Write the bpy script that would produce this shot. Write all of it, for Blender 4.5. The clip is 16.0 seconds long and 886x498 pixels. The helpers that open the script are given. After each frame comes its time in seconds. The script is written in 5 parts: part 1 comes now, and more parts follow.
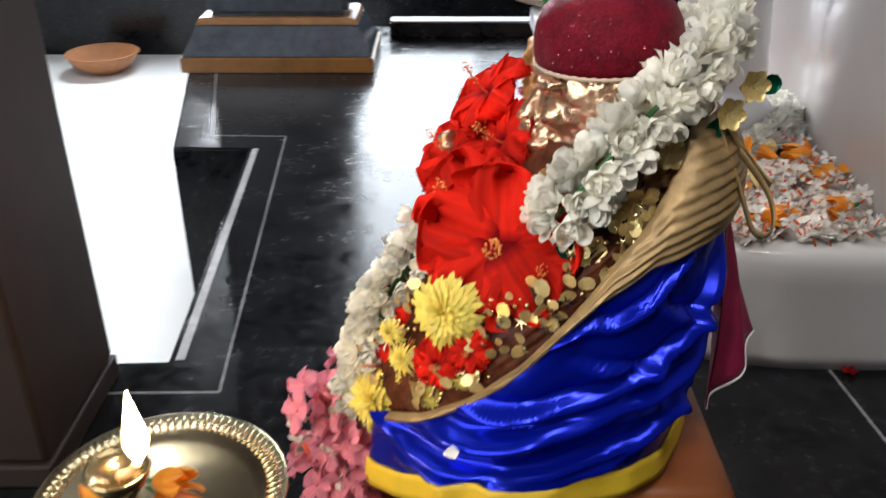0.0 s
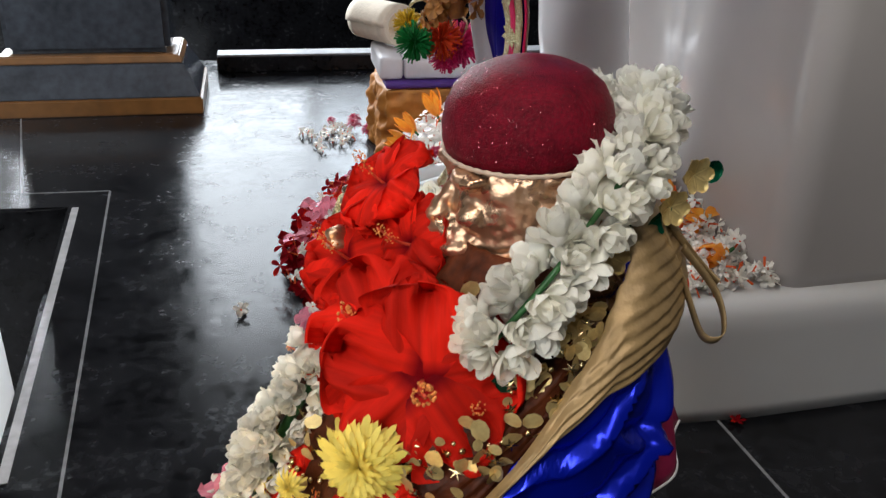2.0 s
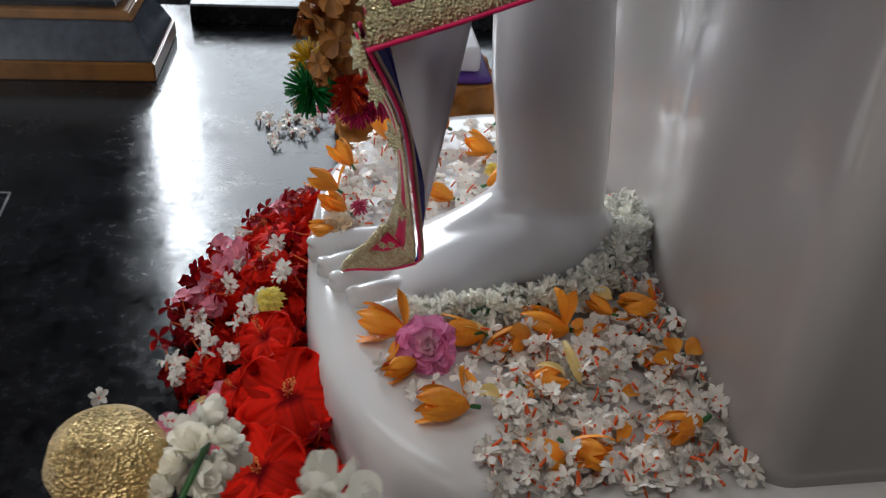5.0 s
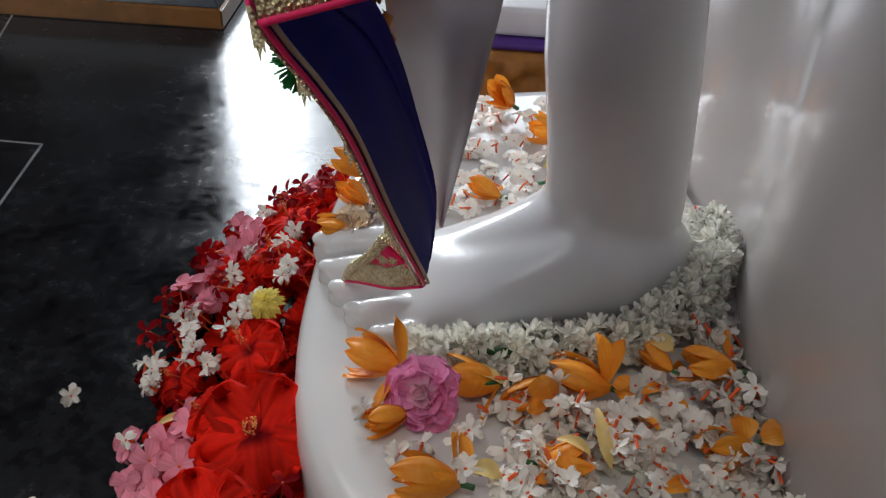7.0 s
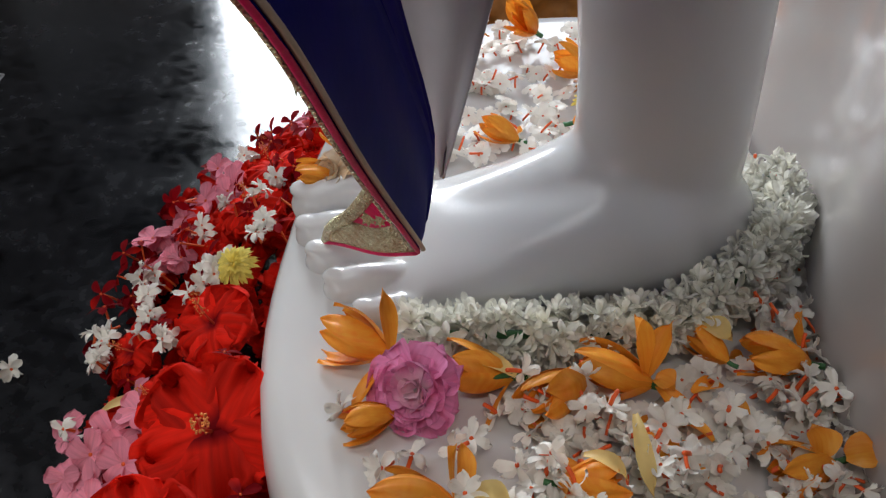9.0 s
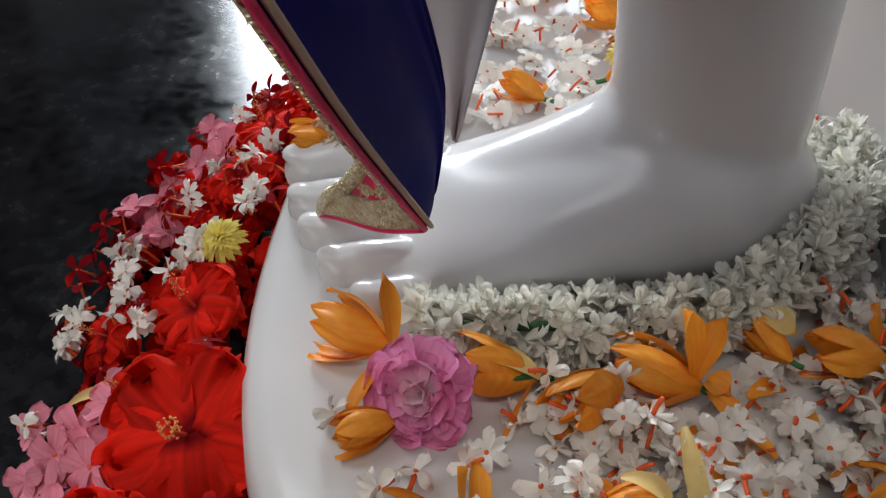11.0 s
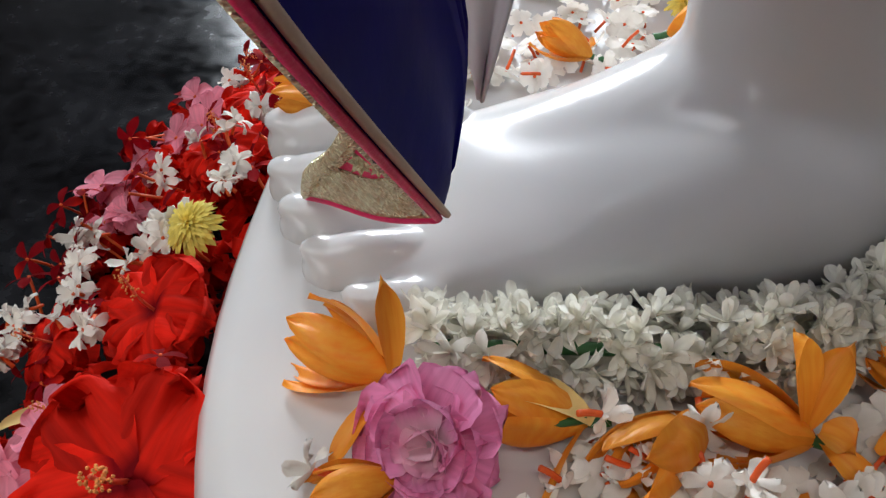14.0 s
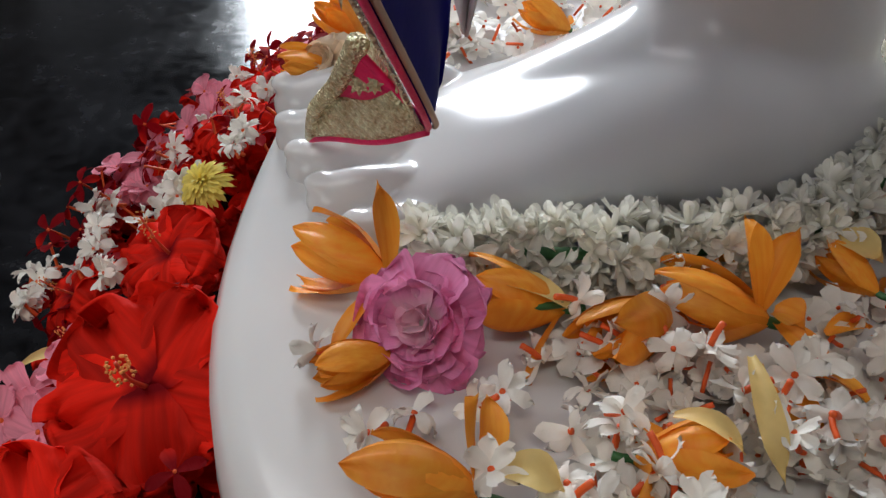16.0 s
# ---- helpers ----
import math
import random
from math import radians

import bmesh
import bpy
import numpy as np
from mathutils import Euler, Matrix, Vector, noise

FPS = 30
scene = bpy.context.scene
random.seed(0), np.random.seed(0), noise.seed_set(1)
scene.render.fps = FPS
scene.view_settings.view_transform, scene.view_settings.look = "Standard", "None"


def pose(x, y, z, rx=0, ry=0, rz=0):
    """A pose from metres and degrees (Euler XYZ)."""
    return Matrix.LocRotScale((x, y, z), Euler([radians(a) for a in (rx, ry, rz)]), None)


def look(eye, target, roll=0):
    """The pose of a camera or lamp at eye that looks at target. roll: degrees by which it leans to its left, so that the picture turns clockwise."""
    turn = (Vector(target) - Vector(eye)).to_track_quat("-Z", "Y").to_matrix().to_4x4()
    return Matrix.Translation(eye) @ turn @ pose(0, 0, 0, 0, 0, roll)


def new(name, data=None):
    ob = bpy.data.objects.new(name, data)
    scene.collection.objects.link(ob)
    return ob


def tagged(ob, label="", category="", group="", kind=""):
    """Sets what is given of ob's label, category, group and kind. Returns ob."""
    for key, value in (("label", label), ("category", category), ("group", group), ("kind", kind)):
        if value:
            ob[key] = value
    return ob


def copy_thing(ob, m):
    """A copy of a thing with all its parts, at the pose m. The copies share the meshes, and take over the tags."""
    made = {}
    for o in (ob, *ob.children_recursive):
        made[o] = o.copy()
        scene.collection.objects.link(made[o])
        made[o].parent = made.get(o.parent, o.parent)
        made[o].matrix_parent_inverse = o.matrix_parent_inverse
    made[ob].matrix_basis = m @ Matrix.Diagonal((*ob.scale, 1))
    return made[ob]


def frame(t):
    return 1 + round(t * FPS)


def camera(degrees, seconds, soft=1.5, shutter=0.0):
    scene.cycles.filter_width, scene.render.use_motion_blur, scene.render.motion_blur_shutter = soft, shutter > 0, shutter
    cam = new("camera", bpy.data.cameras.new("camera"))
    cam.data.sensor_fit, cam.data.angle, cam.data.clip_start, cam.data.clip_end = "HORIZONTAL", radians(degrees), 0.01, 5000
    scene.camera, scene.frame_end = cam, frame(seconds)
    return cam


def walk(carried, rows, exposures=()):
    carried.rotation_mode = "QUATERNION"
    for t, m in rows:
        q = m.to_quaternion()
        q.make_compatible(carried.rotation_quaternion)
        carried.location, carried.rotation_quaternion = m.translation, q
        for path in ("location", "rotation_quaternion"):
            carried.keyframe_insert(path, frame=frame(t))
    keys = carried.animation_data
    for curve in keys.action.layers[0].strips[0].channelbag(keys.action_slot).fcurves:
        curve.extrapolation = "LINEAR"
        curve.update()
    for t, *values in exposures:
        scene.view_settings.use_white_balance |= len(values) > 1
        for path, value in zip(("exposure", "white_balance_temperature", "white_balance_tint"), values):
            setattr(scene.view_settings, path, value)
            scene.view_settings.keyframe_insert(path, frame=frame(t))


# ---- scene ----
cam = camera(54.4, 16.0, soft=1.3, shutter=0.4)
METRES, EYE, TILT, LEAN, TURN = 1.3, 0.66, -28.0, 0.0, 0.0
ROWS = [
    (0.0, 0.0, 0.0, 0.0, -0.0, 0.0, -0.0),
    (0.5, -0.0265, 0.0544, 0.0332, -6.88, 0.25, 1.84),
    (1.0, -0.0281, 0.0741, 0.042, -9.33, 0.56, 2.66),
    (1.5, -0.0347, 0.0789, 0.0438, -10.67, 0.87, 3.32),
    (2.0, -0.0306, 0.0813, 0.0517, -11.15, 0.79, 3.67),
    (2.5, -0.0107, 0.0906, 0.0777, -10.89, 0.83, 3.59),
    (3.0, 0.0166, 0.1124, 0.1267, -10.01, 0.94, 3.32),
    (3.5, 0.0274, 0.1445, 0.1633, -8.99, 1.09, 1.15),
    (4.0, 0.0408, 0.2094, 0.2086, -8.98, 0.59, 1.14),
    (4.5, 0.0954, 0.2481, 0.2195, -8.59, -2.81, 0.65),
    (7.0, 0.2287, 0.4252, 0.2556, 1.29, -8.89, -4.04),
    (7.5, 0.2317, 0.4596, 0.2522, 1.72, -9.92, -4.26),
    (8.0, 0.2333, 0.4901, 0.2492, 2.02, -11.08, -4.52),
    (8.5, 0.2355, 0.5227, 0.2465, 2.36, -12.07, -4.55),
    (9.0, 0.2367, 0.5398, 0.2467, 2.73, -12.88, -4.53),
    (11.5, 0.2374, 0.6267, 0.2303, 4.39, -15.8, -4.66),
    (12.0, 0.2375, 0.6447, 0.2248, 4.7, -16.29, -4.7),
    (12.5, 0.2355, 0.6588, 0.2246, 4.88, -16.51, -4.7),
    (13.0, 0.2369, 0.6739, 0.2212, 5.25, -16.67, -4.79),
    (13.5, 0.2342, 0.6877, 0.2166, 5.57, -16.76, -4.8),
    (14.0, 0.2336, 0.7018, 0.2156, 5.75, -16.61, -4.81),
    (14.5, 0.2319, 0.7131, 0.2129, 5.86, -16.47, -4.82),
    (15.0, 0.2271, 0.6987, 0.2102, 5.85, -15.96, -4.76),
    (15.5, 0.2349, 0.6732, 0.1828, 5.79, -14.28, -4.7),
    (16.0, 0.2447, 0.658, 0.1735, 5.57, -12.67, -4.17),
]
EXPOSURES = [(0.0, 0.65), (0.6, 0.35), (1.5, 0.22), (2.5, 0.25), (3.5, 0.06), (4.5, -0.34), (7.0, -0.24), (9.0, -0.08), (12.0, -0.02), (14.5, 0.18), (16.0, -0.06)]
walk(cam, [(t, pose(0, 0, EYE, TILT, LEAN, TURN) @ pose(METRES * x, METRES * y, METRES * z, 90 + pitch, roll, yaw)) for t, x, y, z, yaw, pitch, roll in ROWS], EXPOSURES)

# ---- world, light ----
world = bpy.data.worlds.new("world")
scene.world = world
world.use_nodes = True
wn = world.node_tree.nodes
sky = wn.new("ShaderNodeTexSky")
sky.sky_type, sky.sun_disc = "NISHITA", False
sky.sun_elevation, sky.sun_rotation = radians(33), radians(-7)
world.node_tree.links.new(sky.outputs[0], wn["Background"].inputs[0])
wn["Background"].inputs[1].default_value = 0.05


def area(name, eye, target, sx, sy, watts, colour):
    d = bpy.data.lights.new(name, "AREA")
    d.shape, d.size, d.size_y, d.energy, d.color = "RECTANGLE", sx, sy, watts, colour
    ob = new(name, d)
    ob.matrix_world = look(eye, target)
    return ob


area("hall_daylight", (-2.2, -1.2, 1.5), (0.3, 1.2, 0.3), 2.2, 1.6, 40, (0.94, 0.97, 1.0))
area("hall_floor_daylight", (-1.5, 1.5, 2.6), (-1.1, 1.5, -0.4), 1.2, 1.8, 28, (0.95, 0.97, 1.0))
area("back_window_daylight", (-0.82, 4.38, 1.45), (-0.25, 2.0, 0.3), 0.66, 1.50, 135, (0.86, 0.93, 1.0))
area("back_window_daylight", (-0.14, 4.38, 1.17), (0.0, 2.0, 0.3), 0.68, 1.45, 20, (0.82, 0.91, 1.0))
area("back_window_daylight", (0.62, 4.38, 1.30), (0.3, 2.0, 0.3), 0.80, 1.2, 20, (0.80, 0.90, 1.0))
area("ceiling_tube_light", (0.35, 0.10, 2.35), (0.35, 1.0, 0.3), 0.9, 0.16, 11, (1.0, 0.93, 0.85))

# Added unseen lamp; its narrow cone brightens the idol alone.
spot = bpy.data.lights.new("idol_fill_spot", "SPOT")
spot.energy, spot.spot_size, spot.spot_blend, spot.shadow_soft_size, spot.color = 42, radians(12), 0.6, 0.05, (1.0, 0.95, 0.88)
new("idol_fill_spot", spot).matrix_world = look((-0.55, -0.75, 1.95), (0.05, 0.58, 0.36))


# ---- materials ----
def mat(name, colour, rough=0.5, metal=0.0, vary=0.15, scale=40.0, bump=0.15, bscale=0.0, second=None, coat=0.0, spec=0.5, sheen=0.0, sss=0.0, thin=0.0, island=False, contrast=(0.35, 0.65), rvary=0.0, vein=False, throat=None, cells=0.0):
    """A surface with colour variation at two scales, fine relief and roughness that wanders."""
    m = bpy.data.materials.new(name)
    m.use_nodes = True
    n, l = m.node_tree.nodes, m.node_tree.links
    b = n["Principled BSDF"]
    tc = n.new("ShaderNodeTexCoord")
    mp = None
    big, fine = n.new("ShaderNodeTexNoise"), n.new("ShaderNodeTexNoise")
    for t, s, d in ((big, scale * 0.2, 3), (fine, scale, 6)):
        t.inputs["Scale"].default_value, t.inputs["Detail"].default_value = s, d
        if vein and t is fine:
            mp = n.new("ShaderNodeMapping")
            mp.inputs["Scale"].default_value = (0.18, 3.0, 1.0)
            l.new(tc.outputs["Object"], mp.inputs["Vector"])
            l.new(mp.outputs[0], t.inputs["Vector"])
        else:
            l.new(tc.outputs["Object"], t.inputs["Vector"])
    add = n.new("ShaderNodeMath")
    add.operation = "MULTIPLY_ADD"
    add.inputs[1].default_value = 0.5
    half = n.new("ShaderNodeMath")
    half.operation = "MULTIPLY"
    half.inputs[1].default_value = 0.5
    l.new(big.outputs[0], half.inputs[0])
    l.new(fine.outputs[0], add.inputs[0])
    l.new(half.outputs[0], add.inputs[2])
    ramp = n.new("ShaderNodeValToRGB")
    e = ramp.color_ramp.elements
    e[0].position, e[1].position = contrast
    dark = second or tuple(c * (1 - vary) for c in colour)
    e[0].color, e[1].color = (*dark, 1), (*[min(1, c * (1 + vary * 0.5)) for c in colour], 1)
    l.new(add.outputs[0], ramp.inputs[0])
    out = ramp.outputs[0]
    if throat:
        sep, mr0, mx = n.new("ShaderNodeSeparateXYZ"), n.new("ShaderNodeMapRange"), n.new("ShaderNodeMix")
        mx.data_type = "RGBA"
        l.new(tc.outputs["Object"], sep.inputs[0])
        l.new(sep.outputs[0], mr0.inputs[0])
        mr0.inputs[1].default_value, mr0.inputs[2].default_value = throat[0] * 0.3, throat[0]
        mx.inputs[6].default_value = (*throat[1], 1)
        l.new(mr0.outputs[0], mx.inputs[0])
        l.new(out, mx.inputs[7])
        out = mx.outputs[2]
    if island:
        info = n.new("ShaderNodeNewGeometry" if island == "island" else "ShaderNodeObjectInfo")
        hsv = n.new("ShaderNodeHueSaturation")
        mr = n.new("ShaderNodeMapRange")
        mr.inputs[3].default_value, mr.inputs[4].default_value = 0.80, 1.12
        l.new(info.outputs["Random Per Island" if island == "island" else "Random"], mr.inputs[0])
        l.new(mr.outputs[0], hsv.inputs["Value"])
        l.new(out, hsv.inputs["Color"])
        out = hsv.outputs[0]
    l.new(out, b.inputs["Base Color"])
    b.inputs["Roughness"].default_value, b.inputs["Metallic"].default_value = rough, metal
    b.inputs["Coat Weight"].default_value, b.inputs["Specular IOR Level"].default_value = coat, spec
    b.inputs["Coat Roughness"].default_value = 0.08
    b.inputs["Sheen Weight"].default_value = sheen
    if sss:
        b.inputs["Subsurface Weight"].default_value = sss
        b.inputs["Subsurface Radius"].default_value = (0.02, 0.015, 0.012)
        b.inputs["Subsurface Scale"].default_value = 0.5
    if thin:
        tr, mixer = n.new("ShaderNodeBsdfTranslucent"), n.new("ShaderNodeMixShader")
        mixer.inputs[0].default_value = thin
        l.new(out, tr.inputs[0])
        l.new(b.outputs[0], mixer.inputs[1])
        l.new(tr.outputs[0], mixer.inputs[2])
        l.new(mixer.outputs[0], n["Material Output"].inputs[0])
    if rvary:
        rr = n.new("ShaderNodeMapRange")
        rr.inputs[1].default_value, rr.inputs[2].default_value = 0.35, 0.65
        rr.inputs[3].default_value, rr.inputs[4].default_value = max(0.02, rough - rvary), rough + rvary
        l.new(add.outputs[0], rr.inputs[0])
        l.new(rr.outputs[0], b.inputs["Roughness"])
    if bump:
        bp = n.new("ShaderNodeBump")
        bp.inputs["Strength"].default_value, bp.inputs["Distance"].default_value = bump, 0.002
        if cells:
            bn = n.new("ShaderNodeTexVoronoi")
            bn.inputs["Scale"].default_value = cells
            bp.inputs["Distance"].default_value = 0.004
        else:
            bn = n.new("ShaderNodeTexNoise")
            bn.inputs["Scale"].default_value, bn.inputs["Detail"].default_value = bscale or scale * 3, 4
        l.new((mp if vein else tc).outputs["Vector" if vein else "Object"], bn.inputs["Vector"])
        l.new(bn.outputs[0], bp.inputs["Height"])
        l.new(bp.outputs[0], b.inputs["Normal"])
    return m


GRANITE = mat("black_granite", (0.012, 0.0125, 0.015), 0.21, vary=0.6, scale=60, bump=0.06, bscale=30, second=(0.003, 0.003, 0.0035), rvary=0.10, spec=0.24)
PILLAR = mat("pillar_granite", (0.055, 0.064, 0.08), 0.22, vary=0.4, scale=50, bump=0.03)
BAND = mat("brown_band", (0.22, 0.10, 0.03), 0.3, vary=0.3, scale=30, bump=0.05)
JOINT = mat("joint_filler", (0.24, 0.24, 0.25), 0.35, vary=0.5, scale=60, bump=0.1)
# Pale colour stands for daylight glare on the polished granite edge.
NOSINGGLARE = mat("nosing_glare", (0.55, 0.55, 0.56), 0.2, vary=0.3, scale=60, bump=0.05)
MARBLE = mat("white_marble", (0.66, 0.65, 0.645), 0.15, vary=0.05, scale=9, bump=0.015, bscale=60, coat=0.06, spec=0.28, sss=0.15)
# Marble greyed and warmed in colour for the shade below the shawl.
THRONE = mat("shaded_marble", (0.47, 0.435, 0.415), 0.16, vary=0.08, scale=7, bump=0.015, bscale=60, coat=0.3)
TILE = mat("white_floor_tile", (0.8, 0.8, 0.8), 0.3, vary=0.06, scale=6, bump=0.02)
# Kept dark so the unseen walls and ceiling throw little light back.
PLASTER = mat("dark_plaster", (0.13, 0.12, 0.11), 0.8, vary=0.12, scale=12, bump=0.1)
# Near-black and matt, stands for the dim space behind the step.
DARKBACKING = mat("dark_backing", (0.012, 0.012, 0.013), 0.9, vary=0.3, scale=40, bump=0.3, spec=0.1)
WOODDARK = mat("dark_wood", (0.035, 0.022, 0.017), 0.45, vary=0.3, scale=20, bump=0.1)
GOLD = mat("antique_gold", (0.74, 0.46, 0.29), 0.30, metal=0.88, vary=0.35, scale=70, bump=0.45, bscale=170, rvary=0.08)
POTGOLD = mat("textured_gold", (0.75, 0.55, 0.26), 0.36, metal=0.9, vary=0.4, scale=220, bump=0.8, cells=420)
BRASS = mat("brass", (0.82, 0.62, 0.32), 0.22, metal=1.0, vary=0.15, scale=60, bump=0.05)
PLATE = mat("plate_metal", (0.86, 0.72, 0.46), 0.2, metal=1.0, vary=0.1, scale=60, bump=0.04)
FOIL = mat("gold_foil", (0.98, 0.70, 0.30), 0.28, metal=0.6, vary=0.3, scale=200, bump=0.2, island="island")
MAROON = mat("maroon_glitter_cloth", (0.16, 0.003, 0.014), 0.42, vary=0.5, scale=420, bump=0.6, bscale=900, spec=0.12)
GLITTER = mat("glitter", (0.9, 0.35, 0.4), 0.15, metal=1.0, vary=0.2, scale=50, bump=0)
SATIN = mat("blue_satin", (0.003, 0.014, 0.48), 0.21, metal=0.65, vary=0.2, scale=18, bump=0.1, bscale=30, spec=0.4)
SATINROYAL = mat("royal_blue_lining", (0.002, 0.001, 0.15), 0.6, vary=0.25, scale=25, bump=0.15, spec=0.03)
# Same blue lining, its colour lifted for light coming through one layer.
BACKLITLINING = mat("backlit_lining", (0.016, 0.009, 0.20), 0.6, vary=0.25, scale=25, bump=0.15, spec=0.05, thin=0.30)
YELLOWHEM = mat("yellow_trim", (0.78, 0.52, 0.03), 0.55, vary=0.15, scale=40, bump=0.15)
SCARF = mat("gold_tissue_cloth", (0.36, 0.24, 0.11), 0.42, metal=0.35, vary=0.35, scale=90, bump=0.25)
SEQUIN = mat("brown_net_cloth", (0.085, 0.020, 0.006), 0.5, vary=0.75, scale=160, bump=0.5, bscale=200, spec=0.2)
VEIL = mat("magenta_net_veil", (0.22, 0.008, 0.05), 0.55, vary=0.25, scale=80, bump=0.2)
ZARI = mat("gold_zari_border", (1.0, 0.80, 0.50), 0.26, metal=0.42, vary=0.5, scale=260, bump=1.0, bscale=330, second=(0.62, 0.44, 0.24), cells=480)
PINKTRIM = mat("pink_piping", (0.78, 0.010, 0.12), 0.55, vary=0.2, scale=120, bump=0.3)
LINING = mat("white_lining_cloth", (0.62, 0.60, 0.62), 0.6, vary=0.08, scale=40, bump=0.15)
BEIGE = mat("beige_backing", (0.62, 0.47, 0.36), 0.7, vary=0.15, scale=80, bump=0.3)
WOODSEAT = mat("polished_brown_wood", (0.22, 0.065, 0.018), 0.28, vary=0.4, scale=20, bump=0.05)
ORANGECLOTH = mat("orange_cloth", (0.45, 0.17, 0.025), 0.6, vary=0.5, scale=30, bump=0.5, bscale=40)
TOWEL = mat("cream_towel", (0.72, 0.62, 0.5), 0.85, vary=0.15, scale=60, bump=0.5)
PURPLE = mat("purple_cloth", (0.07, 0.02, 0.20), 0.5, vary=0.2, scale=40, bump=0.2)
TERRACOTTA = mat("terracotta", (0.4, 0.17, 0.07), 0.7, vary=0.2, scale=30, bump=0.2)
RED = mat("hibiscus_petal", (0.84, 0.019, 0.008), 0.7, vary=0.45, scale=60, bump=0.4, bscale=110, island="object", thin=0.22, spec=0.1, vein=True, throat=(0.013, (0.22, 0.0, 0.004)))
REDSTAMEN = mat("hibiscus_stamen", (0.75, 0.09, 0.04), 0.5, vary=0.3, scale=90, bump=0.2)
POLLEN = mat("pollen", (0.85, 0.30, 0.07), 0.7, vary=0.3, scale=200, bump=0.3)
ROSE = mat("rose_petal", (1.0, 0.31, 0.57), 0.5, vary=0.30, scale=120, bump=0.15, vein=True, throat=(0.012, (0.95, 0.62, 0.72)), island="object", thin=0.22, spec=0.3)
PINK = mat("pink_petal", (0.90, 0.30, 0.40), 0.5, vary=0.25, scale=200, bump=0.15, vein=True, island="object", thin=0.22, spec=0.3)
ORANGE = mat("champak_petal", (0.98, 0.40, 0.045), 0.42, vary=0.22, scale=150, bump=0.2, bscale=220, second=(0.90, 0.25, 0.015), contrast=(0.30, 0.62), vein=True, island="object", thin=0.22, spec=0.3)
CREAMPETAL = mat("cream_petal", (0.88, 0.66, 0.25), 0.5, vary=0.2, scale=60, bump=0.15, thin=0.3)
CREAMROSE = mat("cream_rose_petal", (0.93, 0.72, 0.50), 0.5, vary=0.2, scale=45, bump=0.15, island="object", thin=0.22)
CRIMSON = mat("crimson_petal", (0.55, 0.03, 0.10), 0.5, vary=0.3, scale=60, bump=0.15, island="object", thin=0.3)
YELLOW = mat("chrysanthemum_petal", (0.95, 0.76, 0.16), 0.5, vary=0.2, scale=60, bump=0.1, island="object", thin=0.22, spec=0.3)
WHITEPETAL = mat("white_petal", (0.92, 0.89, 0.82), 0.5, vary=0.10, scale=120, bump=0.2, island="object", thin=0.22, spec=0.3)
BUD = mat("jasmine_petal", (0.97, 0.94, 0.85), 0.5, vary=0.10, scale=90, bump=0.15, island="object", thin=0.28, spec=0.3)
TUBE = mat("coral_tube", (0.80, 0.11, 0.015), 0.5, vary=0.2, scale=200, bump=0.1)
LEAF = mat("green_leaf", (0.03, 0.13, 0.035), 0.4, vary=0.3, scale=60, bump=0.2)
GREENFOIL = mat("green_foil", (0.0, 0.16, 0.08), 0.2, metal=0.6, vary=0.4, scale=50, bump=0.2)
POMGREEN = mat("green_wool", (0.0, 0.22, 0.04), 0.7, vary=0.3, scale=100, bump=0.3, island="island")
POMPINK = mat("magenta_wool", (0.58, 0.008, 0.12), 0.7, vary=0.3, scale=100, bump=0.3, island="island")
POMORANGE = mat("orange_wool", (0.75, 0.07, 0.01), 0.7, vary=0.3, scale=100, bump=0.3, island="island")
POMYELLOW = mat("yellow_wool", (0.75, 0.50, 0.02), 0.7, vary=0.3, scale=100, bump=0.3, island="island")
DRYFLOWER = mat("dried_flower", (0.52, 0.22, 0.05), 0.6, vary=0.5, scale=80, bump=0.4, island="island")
FLAME = bpy.data.materials.new("flame")
FLAME.use_nodes = True
FLAME.node_tree.nodes["Principled BSDF"].inputs["Emission Color"].default_value = (1.0, 0.62, 0.25, 1)
FLAME.node_tree.nodes["Principled BSDF"].inputs["Emission Strength"].default_value = 70


# ---- building helpers ----
def finish(bm, name, material, smooth=True):
    me = bpy.data.meshes.new(name)
    bmesh.ops.recalc_face_normals(bm, faces=bm.faces)
    bm.to_mesh(me)
    bm.free()
    for p in me.polygons:
        p.use_smooth = smooth
    for mm in (material if isinstance(material, (list, tuple)) else [material]):
        me.materials.append(mm)
    return me


def thing(name, bm, material, label, category, group="", kind="", smooth=True):
    return tagged(new(name, finish(bm, name, material, smooth)), label, category, group, kind)


def root(name, label, category, group="", kind=""):
    return tagged(new(name), label, category, group, kind)


def part(name, bm, material, parent, label="", smooth=True, m=None):
    me = bm if isinstance(bm, bpy.types.Mesh) else finish(bm, name, material, smooth)
    ob = new(name, me)
    ob.parent = parent
    if m is not None:
        ob.matrix_basis = m
    return tagged(ob, label)


def box(bm, x0, x1, y0, y1, z0, z1, bevel=0.0, seg=2):
    r = bmesh.ops.create_cube(bm, size=1, matrix=Matrix.Translation(((x0 + x1) / 2, (y0 + y1) / 2, (z0 + z1) / 2)) @ Matrix.Diagonal((x1 - x0, y1 - y0, z1 - z0, 1)))
    if bevel:
        edges = list({e for v in r["verts"] for e in v.link_edges})
        bmesh.ops.bevel(bm, geom=edges, offset=bevel, segments=seg, affect="EDGES", profile=0.5)
    return bm


